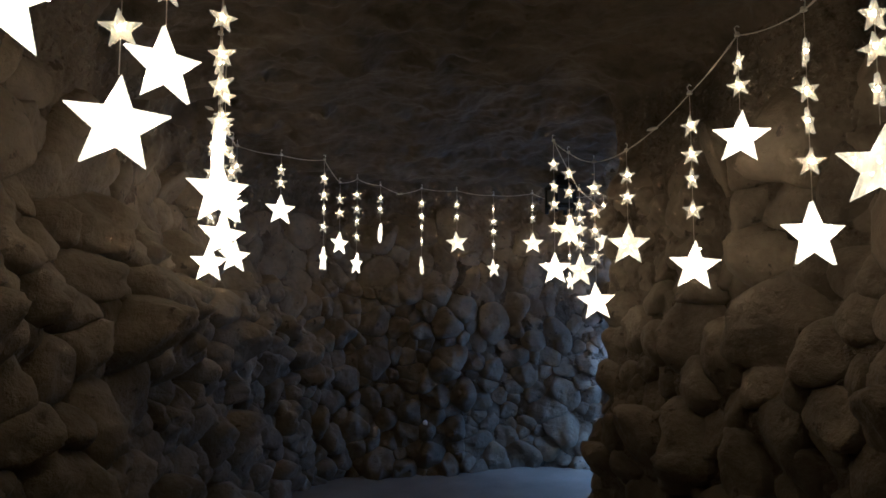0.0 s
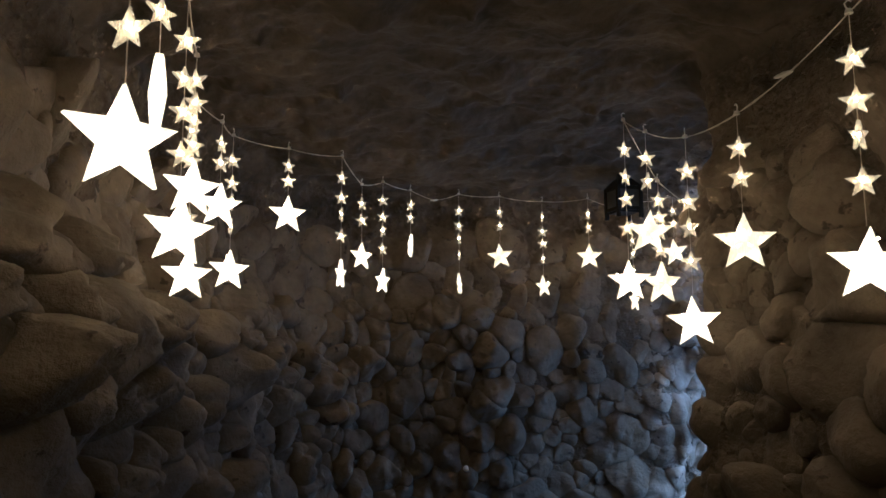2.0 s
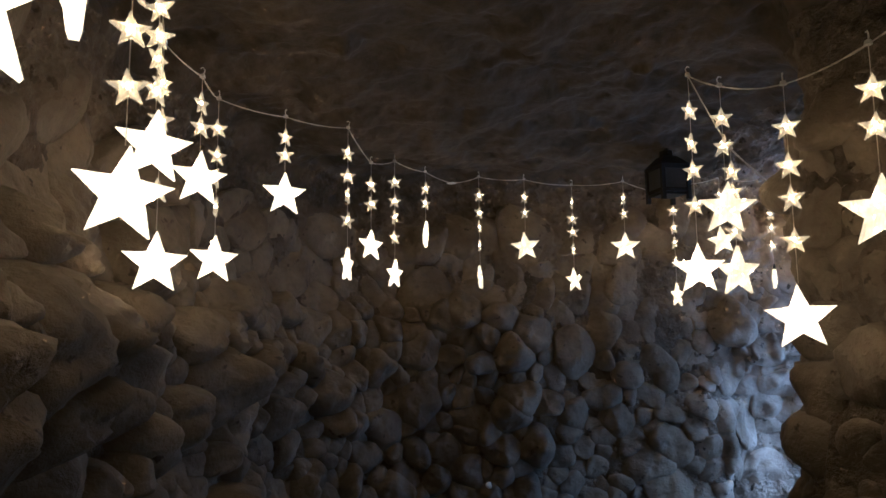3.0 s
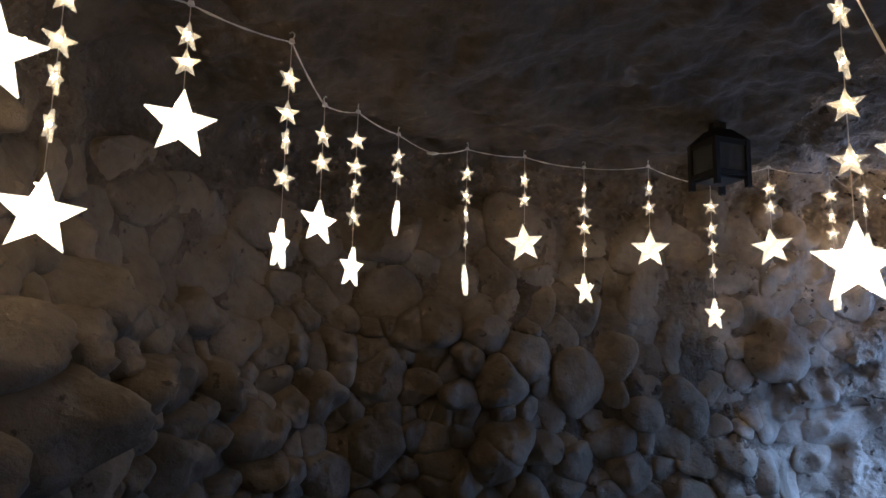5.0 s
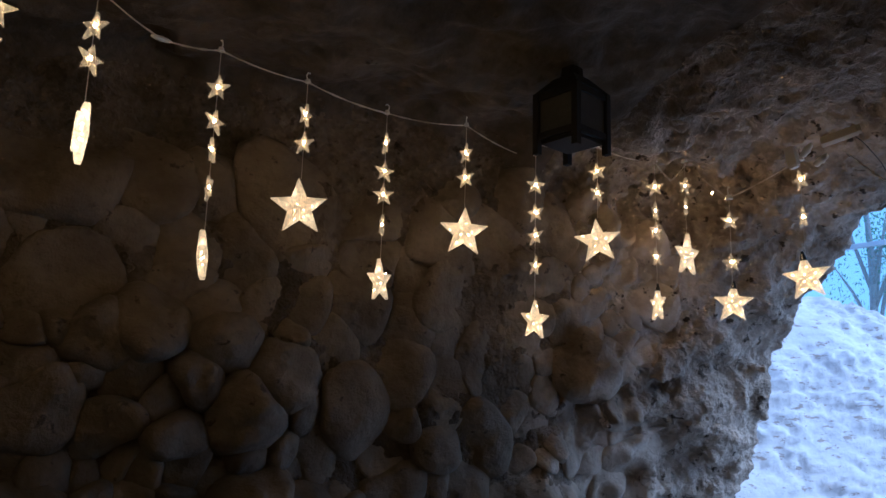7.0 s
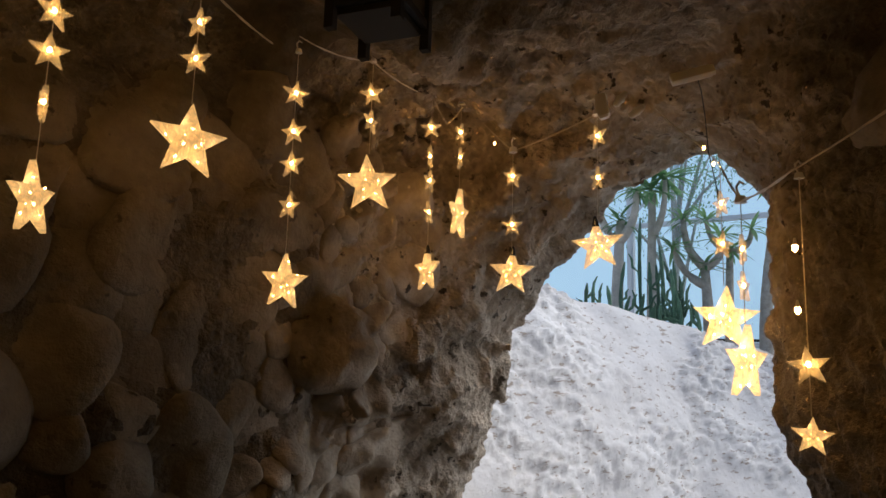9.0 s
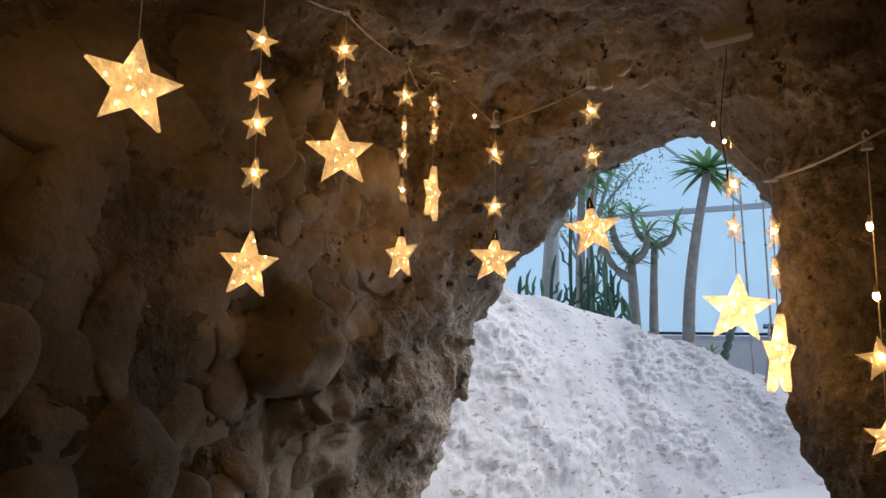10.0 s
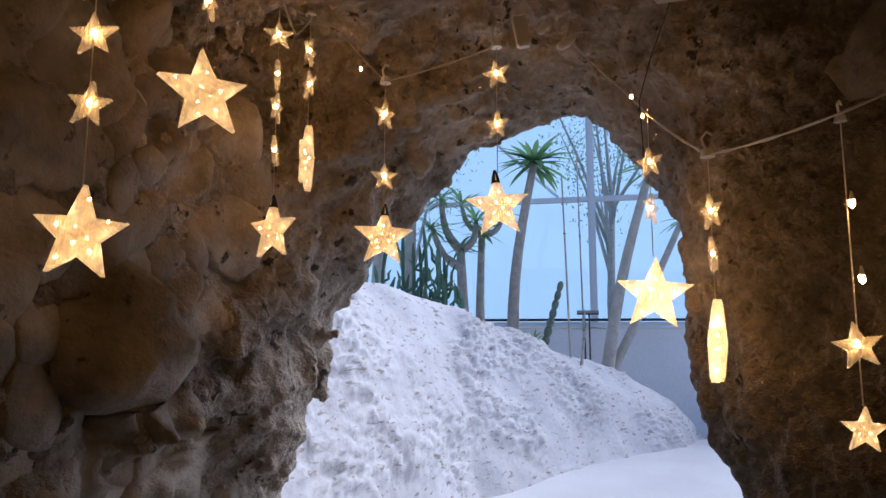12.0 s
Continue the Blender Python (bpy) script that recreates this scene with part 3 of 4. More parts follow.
def star_string(x, y, top, star_z, view, turn, smalls, capped=False, size=1.0, sway=(0, 0), dim=False):
    """One drop of the garland: thin wire, small stars and a large star. turn: degrees off facing the view point."""
    ob = new("star_light_string")
    ob.location = (x, y, top)
    drop = top - star_z
    face = math.degrees(math.atan2(view[1] - y, view[0] - x)) - 90 + turn
    at = lambda t: (sway[0] * t, sway[1] * t, -drop * t)
    end = 1 - BIG * size / drop
    wire = tube_bm([at(t) for t in (0, 0.3 * end, 0.6 * end, end)], 0.0013, 5)
    part("wire", wire, WIRE, ob)
    r = random.Random(round(x * 1000 + y * 77))
    for i, f in enumerate(smalls):
        st = put("small_star", SMALL_STAR, ob, Matrix.Translation(at(f)) @ pose(0, 0, 0, r.uniform(-6, 6), r.uniform(-9, 9), face + r.uniform(-65, 65)))
        put("led", SMALL_LED, st, pose(0, 0, 0.004))
    big = put("large_star", DIM_STAR if dim else BIG_STAR, ob, Matrix.Translation(at(1)) @ pose(0, 0, 0, r.uniform(-4, 4), r.uniform(-6, 6), face) @ Matrix.Scale(size, 4))
    for a, q in ((90, 0.55), (162, 0.5), (234, 0.5), (306, 0.5), (18, 0.5), (60, 0.16), (200, 0.2), (320, 0.2)):
        a, q, k = a + r.uniform(-16, 16), q * BIG * r.uniform(0.65, 1.35), r.uniform(0.55, 1.25)
        put("led", DIM_LED if dim else BIG_LED, big, Matrix.Translation((q * math.cos(radians(a)), r.uniform(-0.005, 0.005), q * math.sin(radians(a)))) @ pose(0, 0, 0, 0, a, 0) @ Matrix.Diagonal((k, k, 1.5 * k, 1)))
    if capped:
        put("cap", CAP, big, Matrix.Translation((0, 0, BIG * 0.98)), "black plastic cap")
    group = "star lights along the cave"
    label = "hanging string of clear acrylic stars with warm diodes" if not capped else "lit acrylic star under a black cap on a thin wire"
    return tagged(ob, label, "string light", group)


LONG, SHORT, MID = (0.19, 0.36, 0.50, 0.68), (0.27, 0.50), (0.15, 0.32, 0.46, 0.6)
EARLY, LATE = (-0.25, 2.0), (0.1, 4.5)
LEFT = [(-0.62, 0.86, 2.42, 1.93, 15), (-0.635, 1.235, 2.44, 1.84, 5), (-0.67, 1.515, 2.44, 2.06, 32), (-0.643, 1.83, 2.44, 1.806, 32), (-0.78, 2.2, 2.43, 2.03, 98),
        (-0.86, 2.5, 2.43, 1.745, 20), (-1.0, 2.87, 2.42, 1.95, 15), (-1.16, 3.20, 2.39, 1.68, 10), (-1.14, 3.44, 2.37, 2.0, 10), (-1.22, 3.77, 2.41, 1.75, 8)]
CORNER = [(-1.02, 4.02, 2.41, 2.06, 12), (-0.80, 4.30, 2.44, 1.77, 72), (-0.74, 4.60, 2.34, 1.90, 40), (-0.655, 4.88, 2.42, 1.77, 58), (-0.505, 5.16, 2.42, 2.03, 86)]
BACK = [(-0.18, 5.42, 2.44, 1.78, 86), (0.12, 5.53, 2.44, 1.99, 5), (0.44, 5.6, 2.41, 1.77, 52), (0.785, 5.62, 2.43, 1.99, 0), (1.10, 5.6, 2.35, 1.66, -36),
        (1.40, 5.58, 2.43, 2.01, 12), (1.71, 5.57, 2.41, 1.76, -55), (1.875, 5.555, 2.43, 1.99, 76)]
MOUTH = [(1.895, 5.33, 2.21, 1.76, 0), (1.925, 5.015, 2.30, 1.84, 4), (1.905, 4.618, 2.08, 1.595, 0), (1.683, 4.517, 1.89, 1.475, 84), (1.42, 4.345, 1.87, 1.34, 25)]
RIGHT = [(1.0, 1.45, 2.36, 1.80, 10), (1.05, 1.82, 2.34, 1.68, 38), (1.06, 2.26, 2.45, 2.075, 5), (0.96, 2.46, 2.30, 1.627, 0), (0.85, 2.95, 2.19, 1.75, 5),
         (0.77, 3.25, 2.20, 1.49, 5), (0.71, 3.6, 2.33, 1.88, 0), (0.655, 3.77, 2.44, 1.68, 8), (0.81, 3.8, 2.15, 1.67, 45)]
for rows in (LEFT, CORNER, BACK, RIGHT):
    for i, (x, y, top, z, turn) in enumerate(rows):
        view = LATE if rows is BACK and x > 1 else (-0.05, y - 1.8) if rows in (LEFT, RIGHT) else EARLY
        dim = rows is BACK or (rows is RIGHT and i in (0, 4, 6, 8))
        star_string(x, y, top, z, view, turn, SHORT if top - z < 0.47 else LONG, rows is BACK and 1.6 < x < 1.8, 0.82 if rows is BACK and top - z > 0.5 else 0.84 if rows is CORNER and i else 1.0, dim=dim)
for i, (x, y, top, z, turn) in enumerate(MOUTH):
    star_string(x, y, top, z, (0.2, 4.75), turn, ((0.22, 0.62), (0.18, 0.5), (0.3, 0.55), (0.31, 0.54), (0.74,))[i], i < 2, (0.85, 0.9, 0.97, 0.97, 0.4)[i], dim=i not in (2, 3))


def hang(points, sag):
    """A slack line through its hooks."""
    out = []
    for (x0, y0, z0), (x1, y1, z1) in zip(points, points[1:]):
        length = math.dist((x0, y0, z0), (x1, y1, z1))
        for i in range(6):
            t = i / 6
            out.append((x0 + (x1 - x0) * t, y0 + (y1 - y0) * t, z0 + (z1 - z0) * t - sag * length * 4 * t * (1 - t)))
    return out + [tuple(points[-1])]


def garland(points, sag=0.035):
    """The clear two-strand lead that the strings hang from."""
    ob = new("garland_lead")
    ob.location = points[0]
    line = [Vector(p) - Vector(points[0]) for p in hang(points, sag)]
    for k in (0, 1):
        twisted = [p + Vector((0.0016 * math.cos(i * 1.3 + 3.14 * k), 0.0016 * math.sin(i * 1.3 + 3.14 * k), 0.0016 * math.sin(i * 1.9 + 3.14 * k))) for i, p in enumerate(line)]
        part("strand", tube_bm(twisted, 0.0019, 5), WIRE, ob)
    return tagged(ob, "thin clear twin wire strung slack between white hooks", "light wire", "light wires")


left_line = [(-0.58, 0.3, 2.44)] + [r[:3] for r in LEFT] + [r[:3] for r in CORNER] + [(-0.35, 5.27, 2.37)]
garland(left_line)
garland([(-0.35, 5.27, 2.37)] + [r[:3] for r in BACK[:4]] + [(1.02, 5.62, 2.35)])
garland([(1.1, 5.6, 2.40)] + [r[:3] for r in BACK[5:7]] + [(1.8, 5.565, 2.33), (1.89, 5.555, 2.43)], 0.06)
garland([(1.84, 5.42, 2.31)] + [r[:3] for r in MOUTH[:2]], 0.02)
garland([(1.88, 4.80, 2.26), (1.89, 4.66, 2.11)] + [(1.895, 4.618, 2.06), MOUTH[3][:3], (1.36, 4.352, 1.87), (1.1, 4.0, 2.0), (0.81, 3.8, 2.15), (0.655, 3.77, 2.44)], 0.02)
garland([(0.655, 3.77, 2.44)] + [r[:3] for r in RIGHT[:7]][::-1] + [(0.98, 0.9, 2.38)])

HOOKM = bmesh.new()
bmesh.ops.create_cone(HOOKM, cap_ends=True, segments=10, radius1=0.011, radius2=0.008, depth=0.012)
tube_bm([(0, 0, 0.004), (0.006, 0, 0.014), (0.008, 0, 0.024), (0.0, 0, 0.032), (-0.008, 0, 0.026)], 0.0022, 6, HOOKM)
hook_mesh = bpy.data.meshes.new("cable_hook")
HOOKM.to_mesh(hook_mesh)
HOOKM.free()
hook_mesh.materials.append(HOOK)
for rows in (LEFT, CORNER, BACK, MOUTH[:2] + MOUTH[3:], RIGHT):
    for x, y, z, *_ in rows:
        ob = put("cable_hook", hook_mesh, None, pose(x, y, z + 0.004, 0, 0, 60 if x > 1.6 else (x * 700 + y * 300) % 180) @ Matrix.Scale(1.5 if x > 1.6 else 1.0, 4))
        tagged(ob, "small white plastic hook stuck to rock holding a wire", "hook", "cable hooks")

# ---- small fittings in the cave ----


def lantern(x, y, z):
    """Black square lantern: four posts with feet, frosted panes, a stepped roof on a neck."""
    ob = new("wall_lantern")
    ob.location = (x, y, z)
    ob.rotation_euler = (0, 0, radians(17))
    w, h = 0.082, 0.215
    for sx in (-1, 1):
        for sy in (-1, 1):
            part("corner_post", box_bm(sx * w - 0.0115, sy * w - 0.0115, 0, sx * w + 0.0115, sy * w + 0.0115, h, 0.002), BLACK, ob)
    for turn in range(4):
        side = pose(0, 0, 0, 0, 0, 90 * turn)
        part("pane", box_bm(-w + 0.014, -w - 0.001, 0.072, w - 0.014, -w + 0.001, h - 0.028), PANE, ob, "dull frosted pane", m=side)
        part("lower_rail", box_bm(-w + 0.012, -w - 0.008, 0.05, w - 0.012, -w + 0.008, 0.072, 0.002), BLACK, ob, m=side)
        part("upper_rail", box_bm(-w + 0.012, -w - 0.008, h - 0.028, w - 0.012, -w + 0.008, h - 0.004, 0.002), BLACK, ob, m=side)
    part("base", box_bm(-w + 0.008, -w + 0.008, 0.036, w - 0.008, w - 0.008, 0.05, 0.002), BLACK, ob)
    roof = bmesh.new()
    bmesh.ops.create_cone(roof, cap_ends=True, segments=4, radius1=(w + 0.012) * 1.414, radius2=0.06, depth=0.06, matrix=pose(0, 0, h + 0.026, 0, 0, 45))
    part("roof", roof, BLACK, ob)
    part("neck", tube_bm([(0, 0, h + 0.05), (0, 0, h + 0.09), (0, 0, h + 0.10), (0, 0, h + 0.36)], [0.042, 0.038, 0.012, 0.01], 8), BLACK, ob)
    return tagged(ob, "unlit black metal lantern hanging under the rock ceiling", "lantern")


PANE = material("frosted_pane", (0.07, 0.068, 0.062), 0.35, (0.045, 0.045, 0.04), 9, 60, 0.05, 30)
lantern(0.94, 5.12, 2.19)


def plug_box(m):
    ob = new("plug_adapter")
    ob.matrix_basis = m
    part("body", box_bm(-0.018, -0.013, -0.04, 0.018, 0.013, 0.036, 0.004), HOOK, ob)
    part("lip", box_bm(-0.014, -0.010, -0.046, 0.014, 0.010, -0.039, 0.002), HOOK, ob)
    return tagged(ob, "small white plug adapter fixed above the cave's mouth", "plug")


plug_box(pose(1.77, 4.931, 2.264, 0, 10, 100))
for i, (x, y, z, a) in enumerate(((1.77, 4.87, 2.271, 40), (1.77, 4.818, 2.221, 55))):
    ob = new("wire_connector")
    ob.matrix_basis = pose(x, y, z, 0, a, -75)
    part("shell", tube_bm([(0, 0, -0.028), (0, 0, -0.022), (0, 0, 0.0), (0, 0, 0.018), (0, 0, 0.026)], [0.005, 0.011, 0.012, 0.01, 0.006], 10), HOOK, ob, smooth=True)
    part("ring", tube_bm([(0, 0, -0.004), (0, 0, 0.004)], 0.014, 10), HOOK, ob)
    tagged(ob, "cloudy plastic screw connector of a light wire", "connector", "wire connectors")
for x, y, z, a, b in ((-0.35, 5.27, 2.37, 80, 40), (0.885, 2.68, 2.22, 85, 110), (-1.1, 2.98, 2.40, 85, 80)):
    ob = new("lead_sleeve")
    ob.matrix_basis = pose(x, y, z, 0, a, b)
    part("sleeve", tube_bm([(0, 0, -0.035), (0, 0, -0.02), (0, 0, 0.02), (0, 0, 0.035)], [0.003, 0.007, 0.007, 0.003], 8), HOOK, ob, smooth=True)
    part("rim", tube_bm([(0, 0, -0.004), (0, 0, 0.004)], 0.0085, 8), HOOK, ob)
    tagged(ob, "cloudy plastic sleeve joining two light wires", "connector", "wire connectors")

tag_ob = new("white_tag")
tag_ob.matrix_basis = pose(1.53, 4.59, 2.195, 62, -12, -67)
part("strip", box_bm(-0.05, -0.016, -0.009, 0.05, 0.016, 0.009, 0.003), HOOK, tag_ob)
part("end_cap", box_bm(0.05, -0.014, -0.007, 0.058, 0.014, 0.007, 0.002), HOOK, tag_ob)
tagged(tag_ob, "white plastic battery strip taped under the rock", "battery strip")
cable = new("black_cable")
cable.location = (1.57, 4.59, 2.22)
part("lead", tube_bm([(0, 0, 0), (0.09, 0.01, -0.02), (0.2, 0.03, -0.06), (0.3, 0.05, -0.13), (0.35, 0.04, -0.24)], 0.0016, 6), CAPM, cable)
part("plug", tube_bm([(0.35, 0.04, -0.238), (0.352, 0.04, -0.265)], [0.004, 0.003], 8), CAPM, cable)
tagged(cable, "thin black cable hanging down beside the cave's mouth", "cable")

for x, y, z in ((1.87, 5.395, 2.243), (1.89, 4.658, 2.11), (1.89, 4.632, 2.057), (1.378, 4.353, 1.715), (1.365, 4.352, 1.588)):
    ob = new("fairy_bulb")
    ob.location = (x, y, z)
    put("led", SMALL_LED, ob, Matrix.Scale(0.85 if z > 2 else 1.3, 4))
    part("holder", tube_bm([(0, 0, 0.005), (0, 0, 0.02)], [0.005, 0.002], 6), WIRE, ob)
    tagged(ob, "bare warm fairy bulb on a clear wire", "fairy bulb", "fairy bulbs")

chip = bmesh.new()
bmesh.ops.create_icosphere(chip, subdivisions=2, radius=0.022)
for v in chip.verts:
    v.co *= 1 + 0.35 * noise.noise(v.co * 60)
tagged(part("paper_scrap", chip, HOOK, None, "", False, pose(-0.15, 5.64, 0.45, 0, 0, 0)), "small white scrap lodged between dark stones", "scrap")

# ---- the glasshouse and its plants ----
FRAME = plain("painted_steel", (0.62, 0.66, 0.70), 0.45, 0.1)
GLASS = bpy.data.materials.new("greenhouse_glass")
GLASS.use_nodes = True
gn, gk = GLASS.node_tree.nodes, GLASS.node_tree.links.new
gt, gg, gm, gf = gn.new("ShaderNodeBsdfTransparent"), gn.new("ShaderNodeBsdfGlossy"), gn.new("ShaderNodeMixShader"), gn.new("ShaderNodeFresnel")
gt.inputs["Color"].default_value = (0.90, 0.96, 1.0, 1)
gg.inputs["Roughness"].default_value = 0.03
gk(gf.outputs[0], gm.inputs[0])
gk(gt.outputs[0], gm.inputs[1])
gk(gg.outputs[0], gm.inputs[2])
gk(gm.outputs[0], gn["Material Output"].inputs["Surface"])
PLASTER = material("white_plaster", (0.85, 0.85, 0.86), 0.85, (0.78, 0.78, 0.80), 1.2, 40, 0.15, 30, grit=0.15)
TRUNK = material("grey_bark", (0.50, 0.47, 0.42), 0.9, (0.36, 0.33, 0.29), 14, 80, 0.6, 60)
PALE = material("pale_bark", (0.55, 0.52, 0.47), 0.8, (0.42, 0.39, 0.34), 9, 70, 0.3, 45)
LEAF = material("leaf", (0.12, 0.22, 0.09), 0.45, (0.07, 0.15, 0.06), 6, 50, 0.1, 40, 0.25)
ln, lk = LEAF.node_tree.nodes, LEAF.node_tree.links.new
lt, lm = ln.new("ShaderNodeBsdfTranslucent"), ln.new("ShaderNodeMixShader")
lt.inputs["Color"].default_value, lm.inputs[0].default_value = (0.22, 0.42, 0.20, 1), 0.45
lk(ln["Principled BSDF"].outputs[0], lm.inputs[1])
lk(lt.outputs[0], lm.inputs[2])
lk(lm.outputs[0], ln["Material Output"].inputs["Surface"])
CACTUS = material("cactus", (0.10, 0.20, 0.12), 0.6, (0.06, 0.13, 0.08), 12, 80, 0.3, 60, 0.25)
SPINE = material("cactus_grey", (0.18, 0.23, 0.17), 0.7, (0.11, 0.15, 0.10), 15, 80, 0.3, 60)

GX = 9.2
glasshouse = new("glasshouse_wall")
glasshouse.location = (GX, 4.65, 0)
for y in (-8.0, -4.2, -1.2, 1.75, 4.65, 7.65, 10.6, 13.6, 16.5):
    part("mullion", box_bm(-0.05, y - 4.65 - 0.05, 1.55, 0.05, y - 4.65 + 0.05, 6.2, 0.008), FRAME, glasshouse)
    part("mullion_cap", box_bm(-0.075, y - 4.65 - 0.025, 1.6, -0.052, y - 4.65 + 0.025, 6.15, 0.004), FRAME, glasshouse)
for z in (1.60, 3.32, 6.2):
    part("transom", box_bm(-0.04, -12.6, z - 0.035, 0.04, 11.8, z + 0.035, 0.006), FRAME, glasshouse)
for y0, y1 in ((-8.0, -4.2), (-4.2, -1.2), (-1.2, 1.75), (1.75, 4.65), (4.65, 7.65), (7.65, 10.6), (10.6, 13.6), (13.6, 16.5)):
    for z0, z1 in ((1.64, 3.28), (3.36, 6.16)):
        g = part("pane", box_bm(-0.004, y0 - 4.65 + 0.05, z0, 0.004, y1 - 4.65 - 0.05, z1), GLASS, glasshouse)
        g.visible_shadow = False
for a, b in (((0.1, 5.1, 3.4), (0.1, 7.2, 5.4)), ((0.1, 7.6, 3.6), (0.1, 5.4, 5.8)), ((0.1, 4.0, 3.5), (0.1, 2.2, 5.4))):
    part("brace", tube_bm([(0.16, a[1] - 4.65, a[2]), (0.16, b[1] - 4.65, b[2])], 0.025, 8), FRAME, glasshouse)
part("plinth", box_bm(-0.14, -12.7, -0.3, 0.14, 11.9, 1.56, 0.02), PLASTER, glasshouse, "white plastered plinth")
part("sill", box_bm(-0.2, -12.7, 1.565, 0.1, 11.9, 1.6, 0.008), FRAME, glasshouse)
part("pipe", tube_bm([(-0.17, -12, 1.66), (-0.17, 11, 1.66)], 0.018, 8), CAPM, glasshouse, "thin dark pipe along the sill")
tagged(glasshouse, "tall glazed wall with pale steel bars over a white plinth", "glass wall", "", "structure")
for name, x0, y0, x1, y1 in (("wall_side_far", 2.6, 12.2, 9.0, 12.4), ("wall_side_near", 2.6, -4.4, 9.0, -4.2)):
    tagged(part(name, box_bm(x0, y0, -0.3, x1, y1, 3.0, 0.01), PLASTER), "plain white plastered end wall of the glasshouse", "wall", "", "structure")


def bend(base, top, sway, steps=9):
    b, t = Vector(base), Vector(top)
    return [b.lerp(t, i / steps) + Vector(sway) * math.sin(math.pi * i / steps) for i in range(steps + 1)]


def leaf_mesh(length, width):
    verts, faces = [], []
    for i in range(7):
        t = i / 6
        w = width * math.sin(math.pi * min(0.12 + 0.88 * t, 1)) ** 0.8 + 0.0015
        droop = -0.30 * length * t ** 2.2
        verts += [(length * t, -w, droop), (length * t, 0, droop - 0.25 * w), (length * t, w, droop)]
    for i in range(6):
        a = 3 * i
        faces += [(a, a + 3, a + 4, a + 1), (a + 1, a + 4, a + 5, a + 2)]
    return mesh_from("leaf", verts, faces, LEAF)


LONG_LEAF, SHORT_LEAF = leaf_mesh(0.42, 0.03), leaf_mesh(0.30, 0.02)


def crown(ob, top, count, mesh, r, up=0.75):
    for i in range(count):
        a, tilt = i * 137.5 + r.uniform(-15, 15), r.uniform(-70, 25) * up
        put("leaf", mesh, ob, Matrix.Translation(top) @ pose(0, 0, r.uniform(-0.04, 0.05), 0, tilt, a) @ Matrix.Scale(r.uniform(0.75, 1.15), 4))


def succulent_tree(base, top, sway, thick, branches=(), leaves=34, mesh=None, mat=None, seed=1, label=""):
    """Bottle-trunked tree with bare limbs and tufts of narrow leaves."""
    ob = new("succulent_tree")
    ob.location = base
    r = random.Random(seed)
    o = Vector(base)
    line = [p - o for p in bend(base, top, sway)]
    trunk = part("trunk", tube_bm(line, [thick * (1 - 0.055 * i) * (1.15 if i == 0 else 1) for i in range(10)], 12), mat or TRUNK, ob, smooth=True)
    tips = [line[-1]] if leaves else []
    for f, tip, sw in branches:
        k = line[round(f * 9)]
        bl = bend(k, Vector(tip) - o, sw, 6)
        part("limb", tube_bm(bl, [thick * (0.62 - 0.05 * i) for i in range(7)], 9), mat or TRUNK, ob, smooth=True)
        tips.append(bl[-1])
    for tip in tips:
        crown(ob, tip, leaves, mesh or SHORT_LEAF, r)
    return tagged(ob, label, "tree", "trees in the glasshouse")


succulent_tree((7.78, 5.56, 0.5), (7.42, 5.30, 3.40), (0.06, 0.14, 0), 0.085, (), 60, LONG_LEAF, None, 2, "slender grey-trunked tree with a tuft of drooping leaves")
succulent_tree((7.93, 5.98, 0.5), (7.92, 5.98, 2.66), (0, 0.03, 0), 0.075, ((1.0, (7.95, 5.74, 2.92), (0, -0.06, -0.05)), (1.0, (7.85, 6.22, 3.05), (0, 0.05, -0.04))), 16, None, None, 3,
               "grey tree forking into two bare curved limbs")
succulent_tree((7.68, 6.17, 0.6), (7.67, 6.2, 2.46), (0, -0.02, 0), 0.095, ((1.0, (7.62, 6.42, 3.05), (0, 0.06, -0.05)), (1.0, (7.7, 6.02, 2.80), (0, -0.06, -0.05)), (0.85, (7.5, 6.5, 2.7), (0, 0.05, -0.06))), 22, None, None, 4,
               "stout scaly-trunked tree with several short leafy limbs")
succulent_tree((7.2, 7.05, 0.8), (7.15, 7.0, 3.0), (0, 0.04, 0), 0.10, ((0.9, (7.0, 6.75, 3.3), (0, -0.06, -0.05)), (0.9, (7.2, 7.3, 3.3), (0, 0.06, -0.05))), 22, None, PALE, 5,
               "pale thick-stemmed tree behind the white mound")
succulent_tree((7.5, 6.75, 0.8), (7.45, 6.72, 3.4), (0, 0.02, 0), 0.08, ((0.8, (7.4, 6.55, 3.5), (0, -0.05, -0.05)),), 26, LONG_LEAF, PALE, 6, "pale straight-stemmed tree behind the white mound")
succulent_tree((8.22, 4.62, 0.3), (8.14, 3.96, 3.45), (0, 0.1, 0), 0.09, (), 18, LONG_LEAF, PALE, 7, "pale leaning trunk beside the glass wall")
succulent_tree((8.42, 4.86, 0.3), (8.3, 3.6, 2.85), (0, -0.03, 0), 0.07, (), 14, SHORT_LEAF, PALE, 8, "thin pale trunk leaning strongly to one side")


